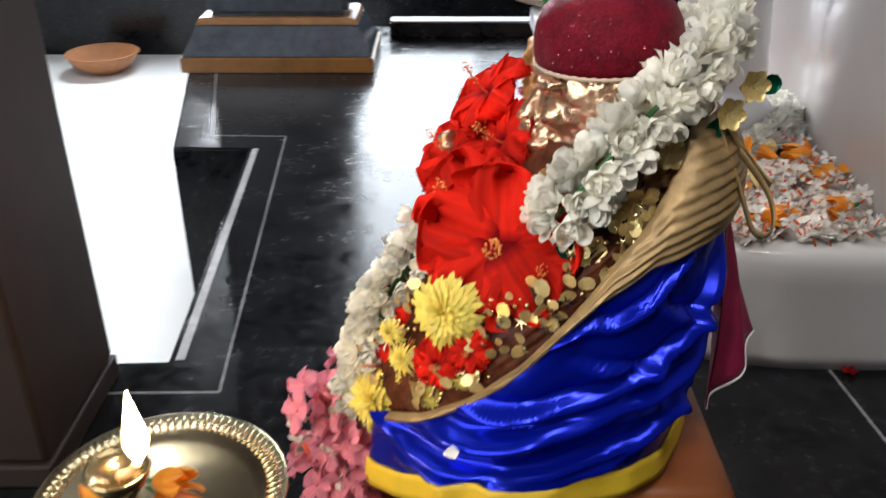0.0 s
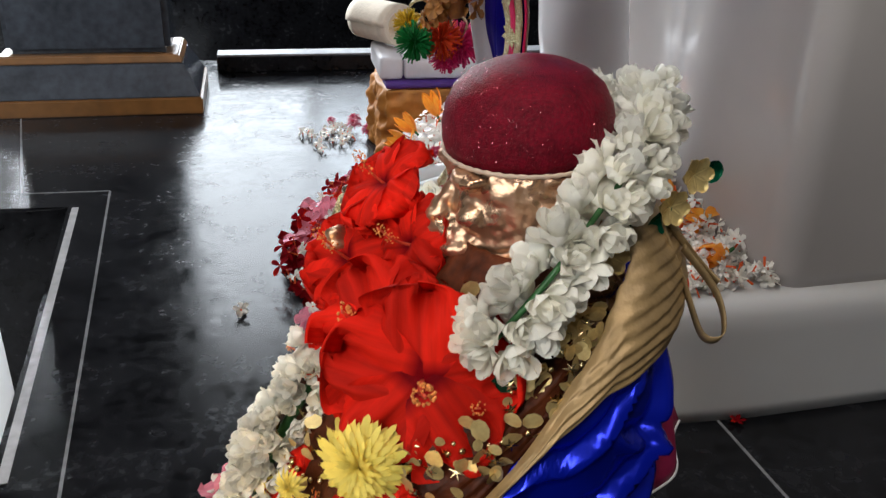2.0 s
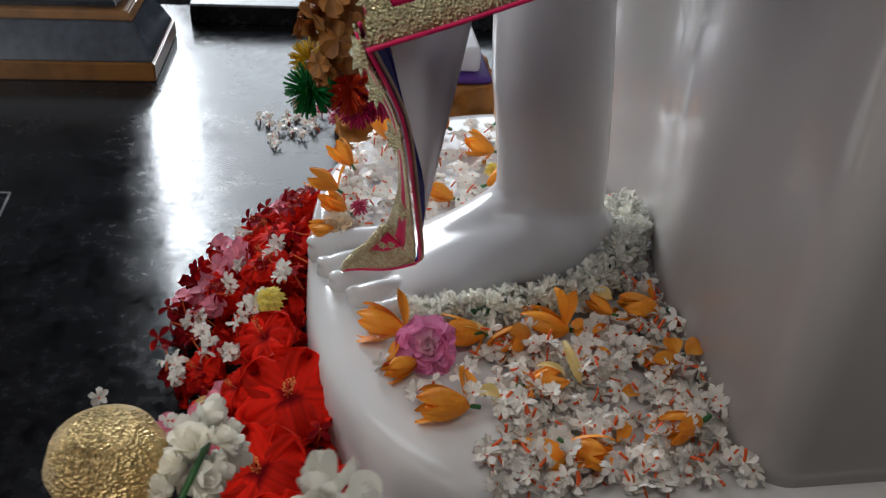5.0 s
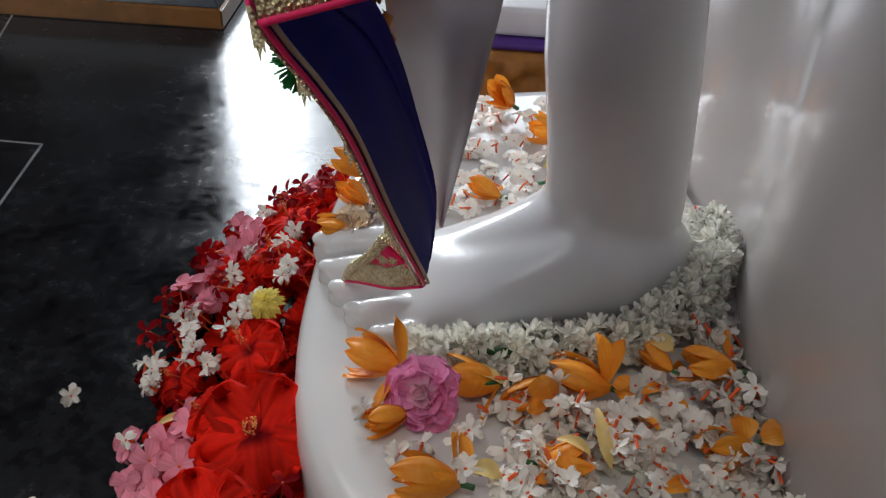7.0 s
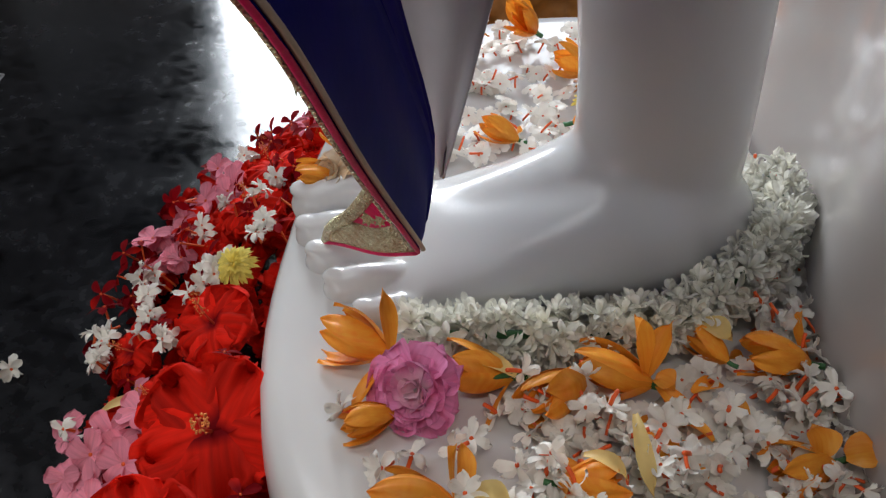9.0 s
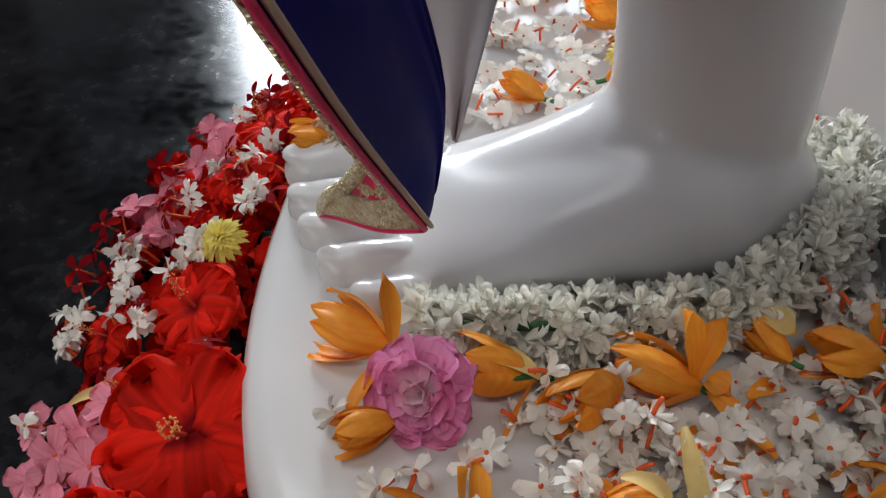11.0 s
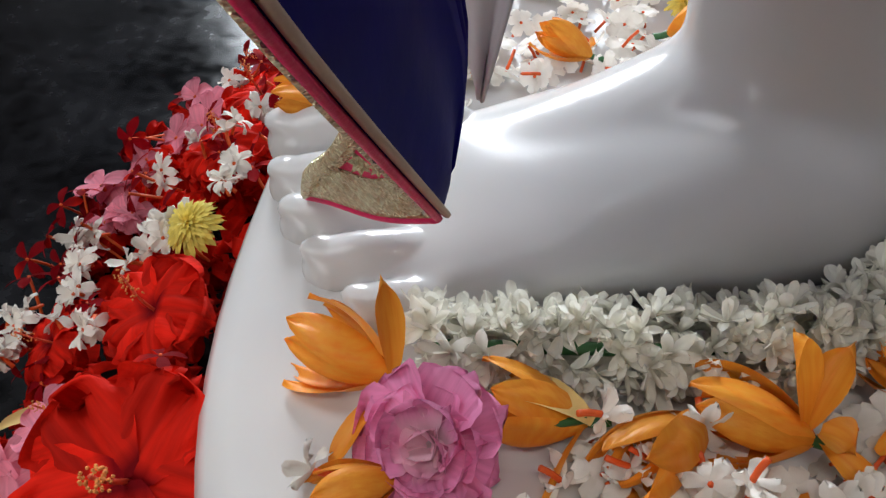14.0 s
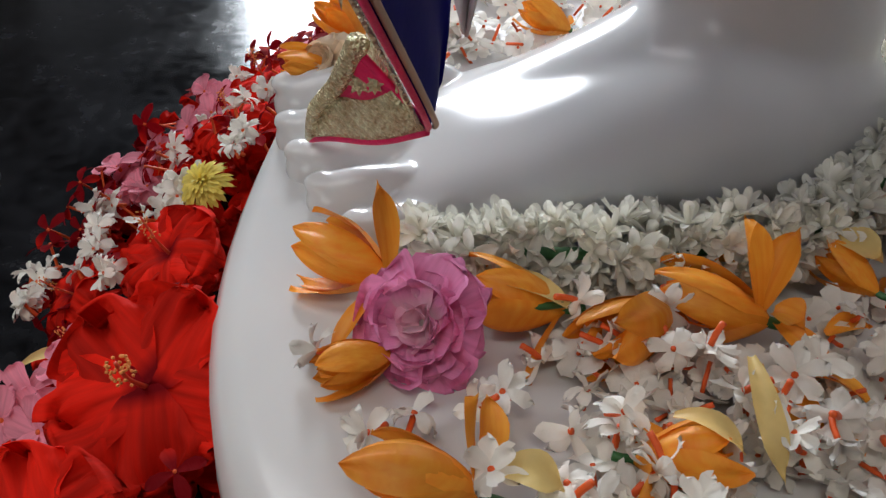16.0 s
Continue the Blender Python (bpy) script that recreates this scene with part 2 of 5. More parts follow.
def grid(bm, f, nu, nv, closed_u=False, mi=0):
    """A sheet of quads from f(u, v), u and v in 0..1."""
    rows = [[bm.verts.new(f(i / nu, j / nv)) for i in range(nu if closed_u else nu + 1)] for j in range(nv + 1)]
    for j in range(nv):
        for i in range(nu):
            k = (i + 1) % len(rows[0])
            fc = bm.faces.new((rows[j][i], rows[j][k], rows[j + 1][k], rows[j + 1][i]))
            fc.material_index = mi
    return rows


def lathe(bm, prof, n=32, centre=(0, 0, 0), m=None):
    m = m or Matrix.Translation(centre)
    def f(u, v):
        k = v * (len(prof) - 1)
        i = min(int(k), len(prof) - 2)
        r, z = [prof[i][a] + (prof[i + 1][a] - prof[i][a]) * (k - i) for a in (0, 1)]
        return m @ Vector((r * math.cos(u * math.tau), r * math.sin(u * math.tau), z))
    return grid(bm, f, n, len(prof) - 1, True)


def spline(points, u):
    """A smooth curve through the points, u in 0..1."""
    p = [Vector(q) for q in points]
    k = u * (len(p) - 1)
    i = min(int(k), len(p) - 2)
    t = k - i
    a, b, c, d = p[max(i - 1, 0)], p[i], p[i + 1], p[min(i + 2, len(p) - 1)]
    return 0.5 * (2 * b + (c - a) * t + (2 * a - 5 * b + 4 * c - d) * t * t + (3 * b - a - 3 * c + d) * t ** 3)


def tube(bm, points, radius, n=8, steps=24, taper=None):
    pts = [spline(points, i / steps) for i in range(steps + 1)]
    def f(u, v):
        i = round(v * steps)
        d = (pts[min(i + 1, steps)] - pts[max(i - 1, 0)]).normalized()
        a = d.orthogonal().normalized() if abs(d.z) > 0.95 else d.cross(Vector((0, 0, 1))).normalized()
        b = d.cross(a)
        r = radius * (taper(v) if taper else 1)
        return pts[i] + r * (math.cos(u * math.tau) * a + math.sin(u * math.tau) * b)
    rows = grid(bm, f, n, steps, True)
    bm.faces.new(rows[0])
    bm.faces.new(rows[-1][::-1])
    return bm


def ball(bm, c, r, seg=12, rings=8):
    r = r if isinstance(r, (tuple, list)) else (r, r, r)
    bmesh.ops.create_uvsphere(bm, u_segments=seg, v_segments=rings, radius=1, matrix=Matrix.Translation(c) @ Matrix.Diagonal((*r, 1)))
    return bm


def facing(loc, normal, spin=0.0, s=1.0):
    """A pose whose z points along normal."""
    q = Vector(normal).to_track_quat("Z", "Y").to_matrix().to_4x4()
    return Matrix.Translation(loc) @ q @ Matrix.Rotation(spin, 4, "Z") @ Matrix.Scale(s, 4)


R = random.Random(7)


def petal(bm, length, width, m=None, lift=0.3, curl=0.0, cup=0.15, ruffle=0.0, waves=4, sharp=0.6, base=0.15, nu=4, nv=6, seed=0, heart=0.0):
    """One petal that grows along +x from the flower's middle; lift raises it, curl bends the tip down."""
    m = m or Matrix()
    rr = random.Random(seed)
    ph = rr.random() * 6.28
    p, e = 6 - 4 * sharp, 0.5 + 0.45 * sharp
    shape = lambda v: max(0.0, v) ** 0.75 * max(0.0, 1 - v ** p) ** e
    peak = max(shape(k / 20) for k in range(21))
    def f(u, v):
        s = u * 2 - 1
        v = 1 - (1 - v) ** 1.7
        w = width * 0.5 * (base * (1 - v) + (1 - base * (1 - v)) * shape(v) / peak) + width * 0.004
        x = length * v * (1 - 0.06 * s * s * v) - heart * length * (1 - abs(s)) ** 2 * v ** 4
        ang = lift - curl * v
        z = math.sin(ang) * length * v * 0.9 + cup * width * s * s * (0.4 + v * 0.6) + ruffle * width * math.sin(s * waves + ph + v * 3) * v * v + ruffle * 0.6 * width * math.sin(s * waves * 2.3 + ph * 2) * v ** 3
        z += ruffle * 0.55 * width * math.sin(s * waves * 4.1 + ph * 3 + v * 2) * v ** 5 * (0.3 + s * s)
        x += ruffle * 0.5 * length * (math.sin(s * waves * 1.7 + ph) + 0.5 * math.sin(s * waves * 4.6 + ph * 2)) * v ** 4
        w *= 1 + ruffle * 0.8 * math.sin(v * 19 + ph + s) * v
        return m @ Vector((math.cos(ang) * x, s * w, z))
    grid(bm, f, nu, nv)
    return bm


PROTO = {}


def place(kind, m):
    """Puts one more flower of the kind at the pose m, sharing the meshes of the first."""
    if kind not in PROTO:
        ob = MAKE[kind]()
        PROTO[kind] = ob
        ob.matrix_basis = m
        return ob
    return copy_thing(PROTO[kind], m)


def make_hibiscus(seed, size, open_):
    def build():
        ob = root("hibiscus_flower", "red ruffled hibiscus flower with long pollen-tipped stamen", "flower", "red hibiscus flowers")
        for k in range(5):
            bm = bmesh.new()
            petal(bm, size, size * 1.2, lift=open_, curl=open_ * 1.2, cup=0.03, ruffle=0.135, waves=7, sharp=0.1, base=0.25, nu=22, nv=16, seed=seed * 10 + k)
            part("petal", bm, RED, ob, m=Matrix.Rotation(k * math.tau / 5 + R.uniform(-0.15, 0.15), 4, "Z") @ Matrix.Translation((0, 0, k * 0.0009)))
        bm = bmesh.new()
        tube(bm, [(0, 0, 0), (0.003, 0, size * 0.45), (0.012, 0.003, size * 0.95)], size * 0.03, 6, 8, lambda v: 1 - 0.4 * v)
        st = part("stamen", bm, REDSTAMEN, ob)
        bm = bmesh.new()
        for k in range(46):
            v = R.uniform(0.55, 1.0)
            c = spline([(0, 0, 0), (0.003, 0, size * 0.45), (0.012, 0.003, size * 0.95)], v) + Vector((R.gauss(0, 1), R.gauss(0, 1), R.gauss(0, 0.6))).normalized() * size * 0.10
            bmesh.ops.create_icosphere(bm, subdivisions=1, radius=size * 0.018, matrix=Matrix.Translation(c))
        part("pollen", bm, POLLEN, st)
        bm = bmesh.new()
        lathe(bm, [(0.002, -size * 0.3), (size * 0.13, -size * 0.2), (size * 0.14, 0.0)], 8)
        part("calyx", bm, LEAF, ob)
        return ob
    return build


def make_rose(material=None, label="pink many-petalled rose lying on white marble"):
    ob = root("rose_flower", label, "flower")
    for k in range(32):
        q = k / 31
        bm = bmesh.new()
        r0 = 0.003 + 0.011 * q
        L = 0.012 + 0.024 * q ** 1.3 + (0.006 if q > 0.75 and k % 3 == 0 else 0.0)
        petal(bm, L, L * 1.3, lift=1.40 - 1.05 * q ** 1.3, curl=0.2 + 0.55 * q, cup=0.34 - 0.18 * q, ruffle=0.085, waves=4, sharp=0.25, base=0.35, nu=10, nv=8, seed=k)
        part("petal", bm, material or ROSE, ob, m=Matrix.Rotation(k * 2.4 + R.uniform(-0.45, 0.45), 4, "Z") @ Matrix.Translation((r0 * 0.45, 0, 0.009 * (1 - q) + R.uniform(-0.0015, 0.0015))) @ Matrix.Rotation(R.uniform(-0.25, 0.25), 4, "Y") @ Matrix.Rotation(R.uniform(-0.35, 0.35), 4, "X"))
    return ob


def bud_petal(length, width, girth, flare, phase, seed):
    """A petal that wraps round the belly of a half-closed flower; flare opens its tip."""
    rr = random.Random(seed)
    bm, ph = bmesh.new(), rr.random() * 6
    def f(u, v):
        s = u * 2 - 1
        w = width * 0.5 * (0.30 * (1 - v) + v ** 0.55 * max(0.0, 1 - v ** 2.6) ** 0.8 * 1.15) + width * 0.008
        r = girth * (0.16 + math.sin(math.pi * min(1.0, v * 0.86)) ** 0.8) + flare * v ** 2.2
        a = phase + s * w / max(r, width * 0.42) + 0.10 * math.sin(v * 4 + ph)
        r += 0.0010 * math.sin(s * 5 + ph) * v - 0.0012 * (1 - s * s) * v
        return Vector((r * math.cos(a), r * math.sin(a), length * v - 0.10 * flare * v))
    grid(bm, f, 8, 12)
    return bm


def make_champak(seed, flung=0):
    def build():
        rr = random.Random(seed)
        ob = root("champak_flower", "orange champak flower with long half-closed petals", "flower", "orange champak flowers")
        for k in range(9):
            inner = k < 3
            bm = bud_petal(rr.uniform(0.040, 0.046) if inner else rr.uniform(0.043, 0.053), 0.023 if inner else rr.uniform(0.021, 0.026), 0.0075 if inner else rr.uniform(0.0095, 0.0135), rr.uniform(-0.004, 0.003) if inner else rr.uniform(-0.003, 0.015), k * (2.1 if inner else 1.047) + rr.uniform(-0.35, 0.35), seed * 20 + k)
            part("petal", bm, ORANGE, ob)
        for k in range(flung):
            bm = bmesh.new()
            petal(bm, rr.uniform(0.034, 0.044), 0.014, lift=rr.uniform(0.2, 0.7), curl=rr.uniform(-0.3, 1.0), cup=0.25, ruffle=0.05, sharp=0.7, base=0.3, nu=6, nv=9, seed=seed * 20 + 12 + k)
            part("petal", bm, ORANGE, ob, m=Matrix.Rotation(rr.uniform(0, 6.28), 4, "Z"))
        bm = bmesh.new()
        tube(bm, [(0, 0, 0.004), (0.001, 0, -0.003), (0.003, 0.001, -0.009)], 0.0024, 7, 6)
        part("stalk", bm, LEAF, ob)
        return ob
    return build


def make_mum(size, material, name, label, n=90):
    def build():
        ob = root(name, label, "flower", name.replace("_", " ") + "s")
        shapes = []
        for k in range(3):
            bm = bmesh.new()
            petal(bm, size, size * (0.15, 0.18, 0.14)[k], lift=0.25, curl=0.7, cup=0.3, sharp=0.4, base=0.6, nu=2, nv=4, seed=k)
            shapes.append(finish(bm, "petal", material))
        for k in range(n):
            q = (k + 0.5) / n
            tilt = math.pi / 2 * (1 - q ** 0.6) + R.uniform(-0.12, 0.12)
            part("petal", R.choice(shapes), None, ob, m=Matrix.Rotation(k * 2.39996, 4, "Z") @ Matrix.Rotation(-tilt, 4, "Y") @ Matrix.Scale(R.uniform(0.85, 1.1) * (0.5 + 0.5 * q), 4))
        return ob
    return build


def make_parijat(seed):
    def build():
        rr = random.Random(seed)
        bm = bmesh.new()
        n = rr.choice((6, 7, 7, 8))
        for k in range(n):
            petal(bm, rr.uniform(0.011, 0.014), 0.0070, Matrix.Rotation(k * math.tau / n + rr.uniform(-0.15, 0.15), 4, "Z"), lift=rr.uniform(0.0, 1.15), curl=rr.uniform(0, 1.2), cup=0.16, ruffle=0.2, waves=3, sharp=0.25, base=0.3, nu=4, nv=5, seed=seed * 9 + k, heart=0.14)
        ob = thing("coral_jasmine_flower", bm, WHITEPETAL, "small white coral jasmine flower with orange tube", "flower", "coral jasmine flowers")
        bm = bmesh.new()
        tube(bm, [(0, 0, 0.0012), (0.0006, 0, -0.005), (0.0014, 0.001, -0.0105)], 0.0014, 7, 4)
        part("tube", bm, TUBE, ob, "coral-orange flower tube")
        return ob
    return build


def make_pink(seed):
    def build():
        rr = random.Random(seed)
        ob = root("oleander_flower", "pale pink five-petalled oleander flower", "flower", "pink oleander flowers")
        for k in range(5):
            bm = bmesh.new()
            petal(bm, 0.020, 0.016, lift=rr.uniform(0.2, 0.9), curl=rr.uniform(0.1, 1.1), cup=0.12, ruffle=0.07, waves=3, sharp=0.2, base=0.2, nu=6, nv=6, seed=seed * 7 + k)
            part("petal", bm, PINK, ob, m=Matrix.Rotation(k * math.tau / 5 + rr.uniform(-0.2, 0.2), 4, "Z"))
        bm = bmesh.new()
        tube(bm, [(0, 0, 0.001), (0, 0, -0.01)], 0.0015, 6, 2)
        part("tube", bm, TUBE, ob)
        return ob
    return build


def make_ixora():
    bm = bmesh.new()
    for k in range(4):
        petal(bm, 0.013, 0.006, Matrix.Rotation(k * math.pi / 2, 4, "Z"), lift=0.25, curl=0.5, cup=0.1, sharp=0.6, nu=3, nv=4, seed=k)
    ob = thing("ixora_flower", bm, RED, "tiny red four-petalled ixora flower", "flower", "red ixora flowers")
    bm = bmesh.new()
    tube(bm, [(0, 0, 0.001), (0.001, 0, -0.012), (0.003, 0.001, -0.024)], 0.0008, 5, 4)
    part("tube", bm, TUBE, ob)
    return ob


MAKE = {"ixora": make_ixora, "hib1": make_hibiscus(1, 0.056, 0.30), "hib2": make_hibiscus(2, 0.050, 0.75), "hib3": make_hibiscus(3, 0.046, 1.05), "rose": make_rose, "creamrose": lambda: make_rose(CREAMROSE, "small cream rose beside the marble toes"),
        "mum": make_mum(0.034, YELLOW, "chrysanthemum", "pale yellow chrysanthemum with narrow petals", 150),
        "mumsmall": make_mum(0.016, YELLOW, "marigold", "small yellow marigold with tight petals", 60),
        "carnation": make_mum(0.015, CRIMSON, "carnation", "small crimson-pink frilled carnation", 50)}
for s in range(4):
    MAKE["champak%d" % s] = make_champak(s + 1, (0, 1, 2, 1)[s])
for s in range(6):
    MAKE["parijat%d" % s] = make_parijat(s + 1)
for s in range(4):
    MAKE["pink%d" % s] = make_pink(s + 1)


def bud_mesh(seed, r, n, star=False):
    """A small jasmine blossom of cupped petals."""
    rr = random.Random(seed)
    bm = bmesh.new()
    for k in range(n):
        q = k / n
        petal(bm, r * rr.uniform(0.85, 1.3), r * rr.uniform(0.65, 0.9) * (0.62 if star else 1.0), Matrix.Rotation(k * 2.4 + rr.uniform(-0.2, 0.2), 4, "Z"), lift=1.45 - 0.95 * q + rr.uniform(-0.2, 0.2), curl=-0.25 + 0.5 * q, cup=0.52, ruffle=0.04, sharp=0.35, base=0.45, nu=6, nv=6, seed=seed * 31 + k)
        if star:
            petal(bm, r * rr.uniform(1.05, 1.5), r * rr.uniform(0.40, 0.54), Matrix.Rotation(k * 2.4 + 1.2 + rr.uniform(-0.2, 0.2), 4, "Z"), lift=rr.uniform(0.1, 1.0), curl=rr.uniform(-0.1, 0.7), cup=0.30, ruffle=0.05, sharp=0.8, base=0.4, nu=4, nv=5, seed=seed * 37 + k)
    return finish(bm, "blossom", BUD)


def garland(name, label, path, radius, r, count, n=9, seed=1, group="flower garlands", star=False):
    """Blossoms strung round a thread that follows the path."""
    rr = random.Random(seed)
    g = root(name, label, "garland", group)
    bm = bmesh.new()
    tube(bm, path, max(radius * 0.2, 0.0016), 6, 24)
    part("thread", bm, LEAF, g, "green thread and stalks")
    meshes = [bud_mesh(seed * 10 + k, r, n, star) for k in range(6)]
    for i in range(count):
        u = (i + rr.random()) / count
        c, d = spline(path, u), (spline(path, min(1, u + 0.02)) - spline(path, max(0, u - 0.02))).normalized()
        a = d.orthogonal().normalized()
        ang = i * 2.4 + rr.uniform(-0.4, 0.4)
        o = (a * math.cos(ang) + d.cross(a) * math.sin(ang))
        part("blossom", rr.choice(meshes), None, g, m=facing(c + o * radius * rr.uniform(0.5, 1.0), o + d * rr.uniform(-0.5, 0.5), rr.uniform(0, 6), rr.uniform(0.85, 1.2)))
    return g


# ---- the setting ----
def prism(bm, outline, z0, z1, bevel=0.0):
    lo = [bm.verts.new((x, y, z0)) for x, y in outline]
    hi = [bm.verts.new((x, y, z1)) for x, y in outline]
    bm.faces.new(lo[::-1])
    top = bm.faces.new(hi)
    for i in range(len(lo)):
        k = (i + 1) % len(lo)
        bm.faces.new((lo[i], lo[k], hi[k], hi[i]))
    if bevel:
        bmesh.ops.bevel(bm, geom=list(top.edges), offset=bevel, segments=3, affect="EDGES", profile=0.5)
    return bm


PLATFORM = [(-1.1, -2.5), (1.7, -2.5), (1.7, 2.75), (-0.78, 2.75), (-0.567, 1.69), (-0.397, 1.70), (-0.350, 0.918), (-1.1, 0.905)]
platform = thing("floor", prism(bmesh.new(), PLATFORM, -0.45, 0.0, 0.008), GRANITE, "polished black granite altar platform with water marks", "floor", kind="structure", smooth=False)


def strip(name, a, b, w, material, parent, z=0.0006):
    a, b = Vector((*a, 0)), Vector((*b, 0))
    d = (b - a).normalized()
    s = Vector((-d.y, d.x, 0)) * w / 2
    bm = bmesh.new()
    vs = [bm.verts.new(p + Vector((0, 0, h))) for h in (-0.002, z) for p in (a - s, b - s, b + s, a + s)]
    for q in ((0, 3, 2, 1), (4, 5, 6, 7), (0, 1, 5, 4), (1, 2, 6, 5), (2, 3, 7, 6), (3, 0, 4, 7)):
        bm.faces.new([vs[i] for i in q])
    return part(name, bm, material, parent, smooth=False)


for a, b in (((-0.340, 1.76), (-0.278, 0.862)), ((-0.278, 0.862), (-1.05, 0.850)), ((-0.340, 1.76), (-0.50, 1.765)), ((-0.50, 1.765), (-0.60, 2.23)), ((0.497, 0.925), (0.545, 0.30)), ((0.545, 0.30), (0.6, -1.0))):
    strip("joint", a, b, 0.004, JOINT, platform)
# Strip painting the glare along the platform's polished edge.
strip("nosing_glare_strip", (-0.391, 1.685), (-0.345, 0.93), 0.012, NOSINGGLARE, platform, 0.0012)
thing("lower_floor", box(bmesh.new(), -4.0, -0.30, -2.5, 4.2, -0.5, -0.42), TILE, "bright white tiled hall floor below the platform", "floor", kind="structure", smooth=False)
thing("lower_floor_north", box(bmesh.new(), -0.298, 1.698, 2.76, 3.945, -0.47, -0.42), DARKBACKING, "matt black floor sheet for the dim space behind the altar", "floor", kind="structure", smooth=False)
thing("trim", box(bmesh.new(), -0.16, 1.7, 2.60, 2.657, 0.0, 0.045, 0.004), GRANITE, "low black step with a pale polished edge", "step", kind="structure", smooth=False)
thing("trim", box(bmesh.new(), -0.158, 1.7, 2.595, 2.655, 0.0455, 0.052, 0.002), JOINT, "thin pale grey edging on the low step", "edging", kind="structure", smooth=False)
# Run on to the right so the space behind the step stays black.
thing("wall_north_hall", box(bmesh.new(), -3.9, 1.69, 3.95, 4.1, -0.42, 0.42), GRANITE, "dark stone parapet across the hall behind the altar", "wall", kind="structure", smooth=False)
# Unseen room shell, added to shut out sky light round the window lamps.
thing("ceiling", box(bmesh.new(), -4.0, 1.85, -2.65, 4.4, 2.8, 2.9), PLASTER, "plain dark ceiling, out of view", "ceiling", kind="structure", smooth=False)
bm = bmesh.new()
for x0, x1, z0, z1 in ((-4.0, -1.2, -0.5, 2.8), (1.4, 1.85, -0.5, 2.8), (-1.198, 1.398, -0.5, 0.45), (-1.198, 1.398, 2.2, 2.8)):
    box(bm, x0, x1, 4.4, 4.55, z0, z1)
thing("wall_far", bm, PLASTER, "plain dark wall with a tall window opening, out of view", "wall", kind="structure", smooth=False)
thing("wall_east", box(bmesh.new(), 1.7, 1.85, -2.5, 4.4, -0.5, 2.8), PLASTER, "plain dark plastered wall, out of view", "wall", kind="structure", smooth=False)
thing("wall_south", box(bmesh.new(), -4.0, 1.85, -2.65, -2.5, -0.5, 2.8), PLASTER, "plain dark plastered wall, out of view", "wall", kind="structure", smooth=False)
thing("wall_west", box(bmesh.new(), -4.1, -4.0, -2.65, 4.4, -0.5, 2.8), PLASTER, "plain dark plastered wall, out of view", "wall", kind="structure", smooth=False)
thing("ground", box(bmesh.new(), -40, 40, -40, 40, -0.8, -0.52), PLASTER, "plain ground outside", "ground", kind="structure", smooth=False)


def frustum(bm, lo, hi, z0, z1, bevel=0.003):
    a = [bm.verts.new((x, y, z0)) for x, y in ((lo[0], lo[2]), (lo[1], lo[2]), (lo[1], lo[3]), (lo[0], lo[3]))]
    b = [bm.verts.new((x, y, z1)) for x, y in ((hi[0], hi[2]), (hi[1], hi[2]), (hi[1], hi[3]), (hi[0], hi[3]))]
    bm.faces.new(a[::-1]), bm.faces.new(b)
    for i in range(4):
        bm.faces.new((a[i], a[(i + 1) % 4], b[(i + 1) % 4], b[i]))
    bmesh.ops.bevel(bm, geom=list(bm.edges), offset=bevel, segments=2, affect="EDGES")
    return bm


pil = root("pillar", "square dark granite pillar with stepped brown-edged base", "pillar")
part("plinth", frustum(bmesh.new(), (-0.692, -0.183, 2.231, 2.52), (-0.692, -0.183, 2.231, 2.52), 0.0, 0.040), BAND, pil, "brown polished base band", False)
part("moulding", frustum(bmesh.new(), (-0.688, -0.187, 2.235, 2.516), (-0.650, -0.225, 2.275, 2.477), 0.0405, 0.115), PILLAR, pil, smooth=False)
part("band", frustum(bmesh.new(), (-0.652, -0.223, 2.273, 2.479), (-0.642, -0.233, 2.283, 2.469), 0.1155, 0.133), BAND, pil, "thin brown band", False)
part("shaft", frustum(bmesh.new(), (-0.625, -0.250, 2.295, 2.457), (-0.625, -0.250, 2.295, 2.457), 0.1335, 2.795, 0.014), PILLAR, pil, smooth=False)
post = root("wooden_post", "dark brown wooden post at the platform edge", "post")
part("shaft", box(bmesh.new(), -0.80, -0.418, 0.70, 0.902, 0.03, 2.795, 0.006), WOODDARK, post, smooth=False)
part("foot", box(bmesh.new(), -0.805, -0.414, 0.695, 0.9035, 0.0, 0.0295, 0.003), WOODDARK, post, smooth=False)
bm = bmesh.new()
lathe(bm, [(0.0, 0.0), (0.07, 0.0), (0.125, 0.04), (0.15, 0.08), (0.156, 0.083), (0.15, 0.088), (0.12, 0.05), (0.07, 0.02), (0.0, 0.016)], 40, (-1.47, 3.68, -0.42), None)
thing("clay_bowl", bm, TERRACOTTA, "shallow terracotta bowl on the white floor", "bowl")


# ---- the marble seat and figure ----
def slab_left(y, grow=0.0):
    u = min(1.0, abs(y - 1.335) / (0.415 + grow))
    return 0.55 - (0.388 + grow) * (1 - u ** 2.8) ** (1 / 2.8)


def slab_outline(grow):
    pts = []
    for i in range(49):
        a = math.pi * (i / 48)
        c, s = math.cos(a), math.sin(a)
        pts.append((0.55 - (0.388 + grow) * abs(s) ** (2 / 2.8), 1.335 + (0.415 + grow) * math.copysign(abs(c) ** (2 / 2.8), c)))
    return pts + [(1.5, 0.955 - grow), (1.5, 1.75 + grow)]


SLAB_Z = 0.165
bm = bmesh.new()
rings = []
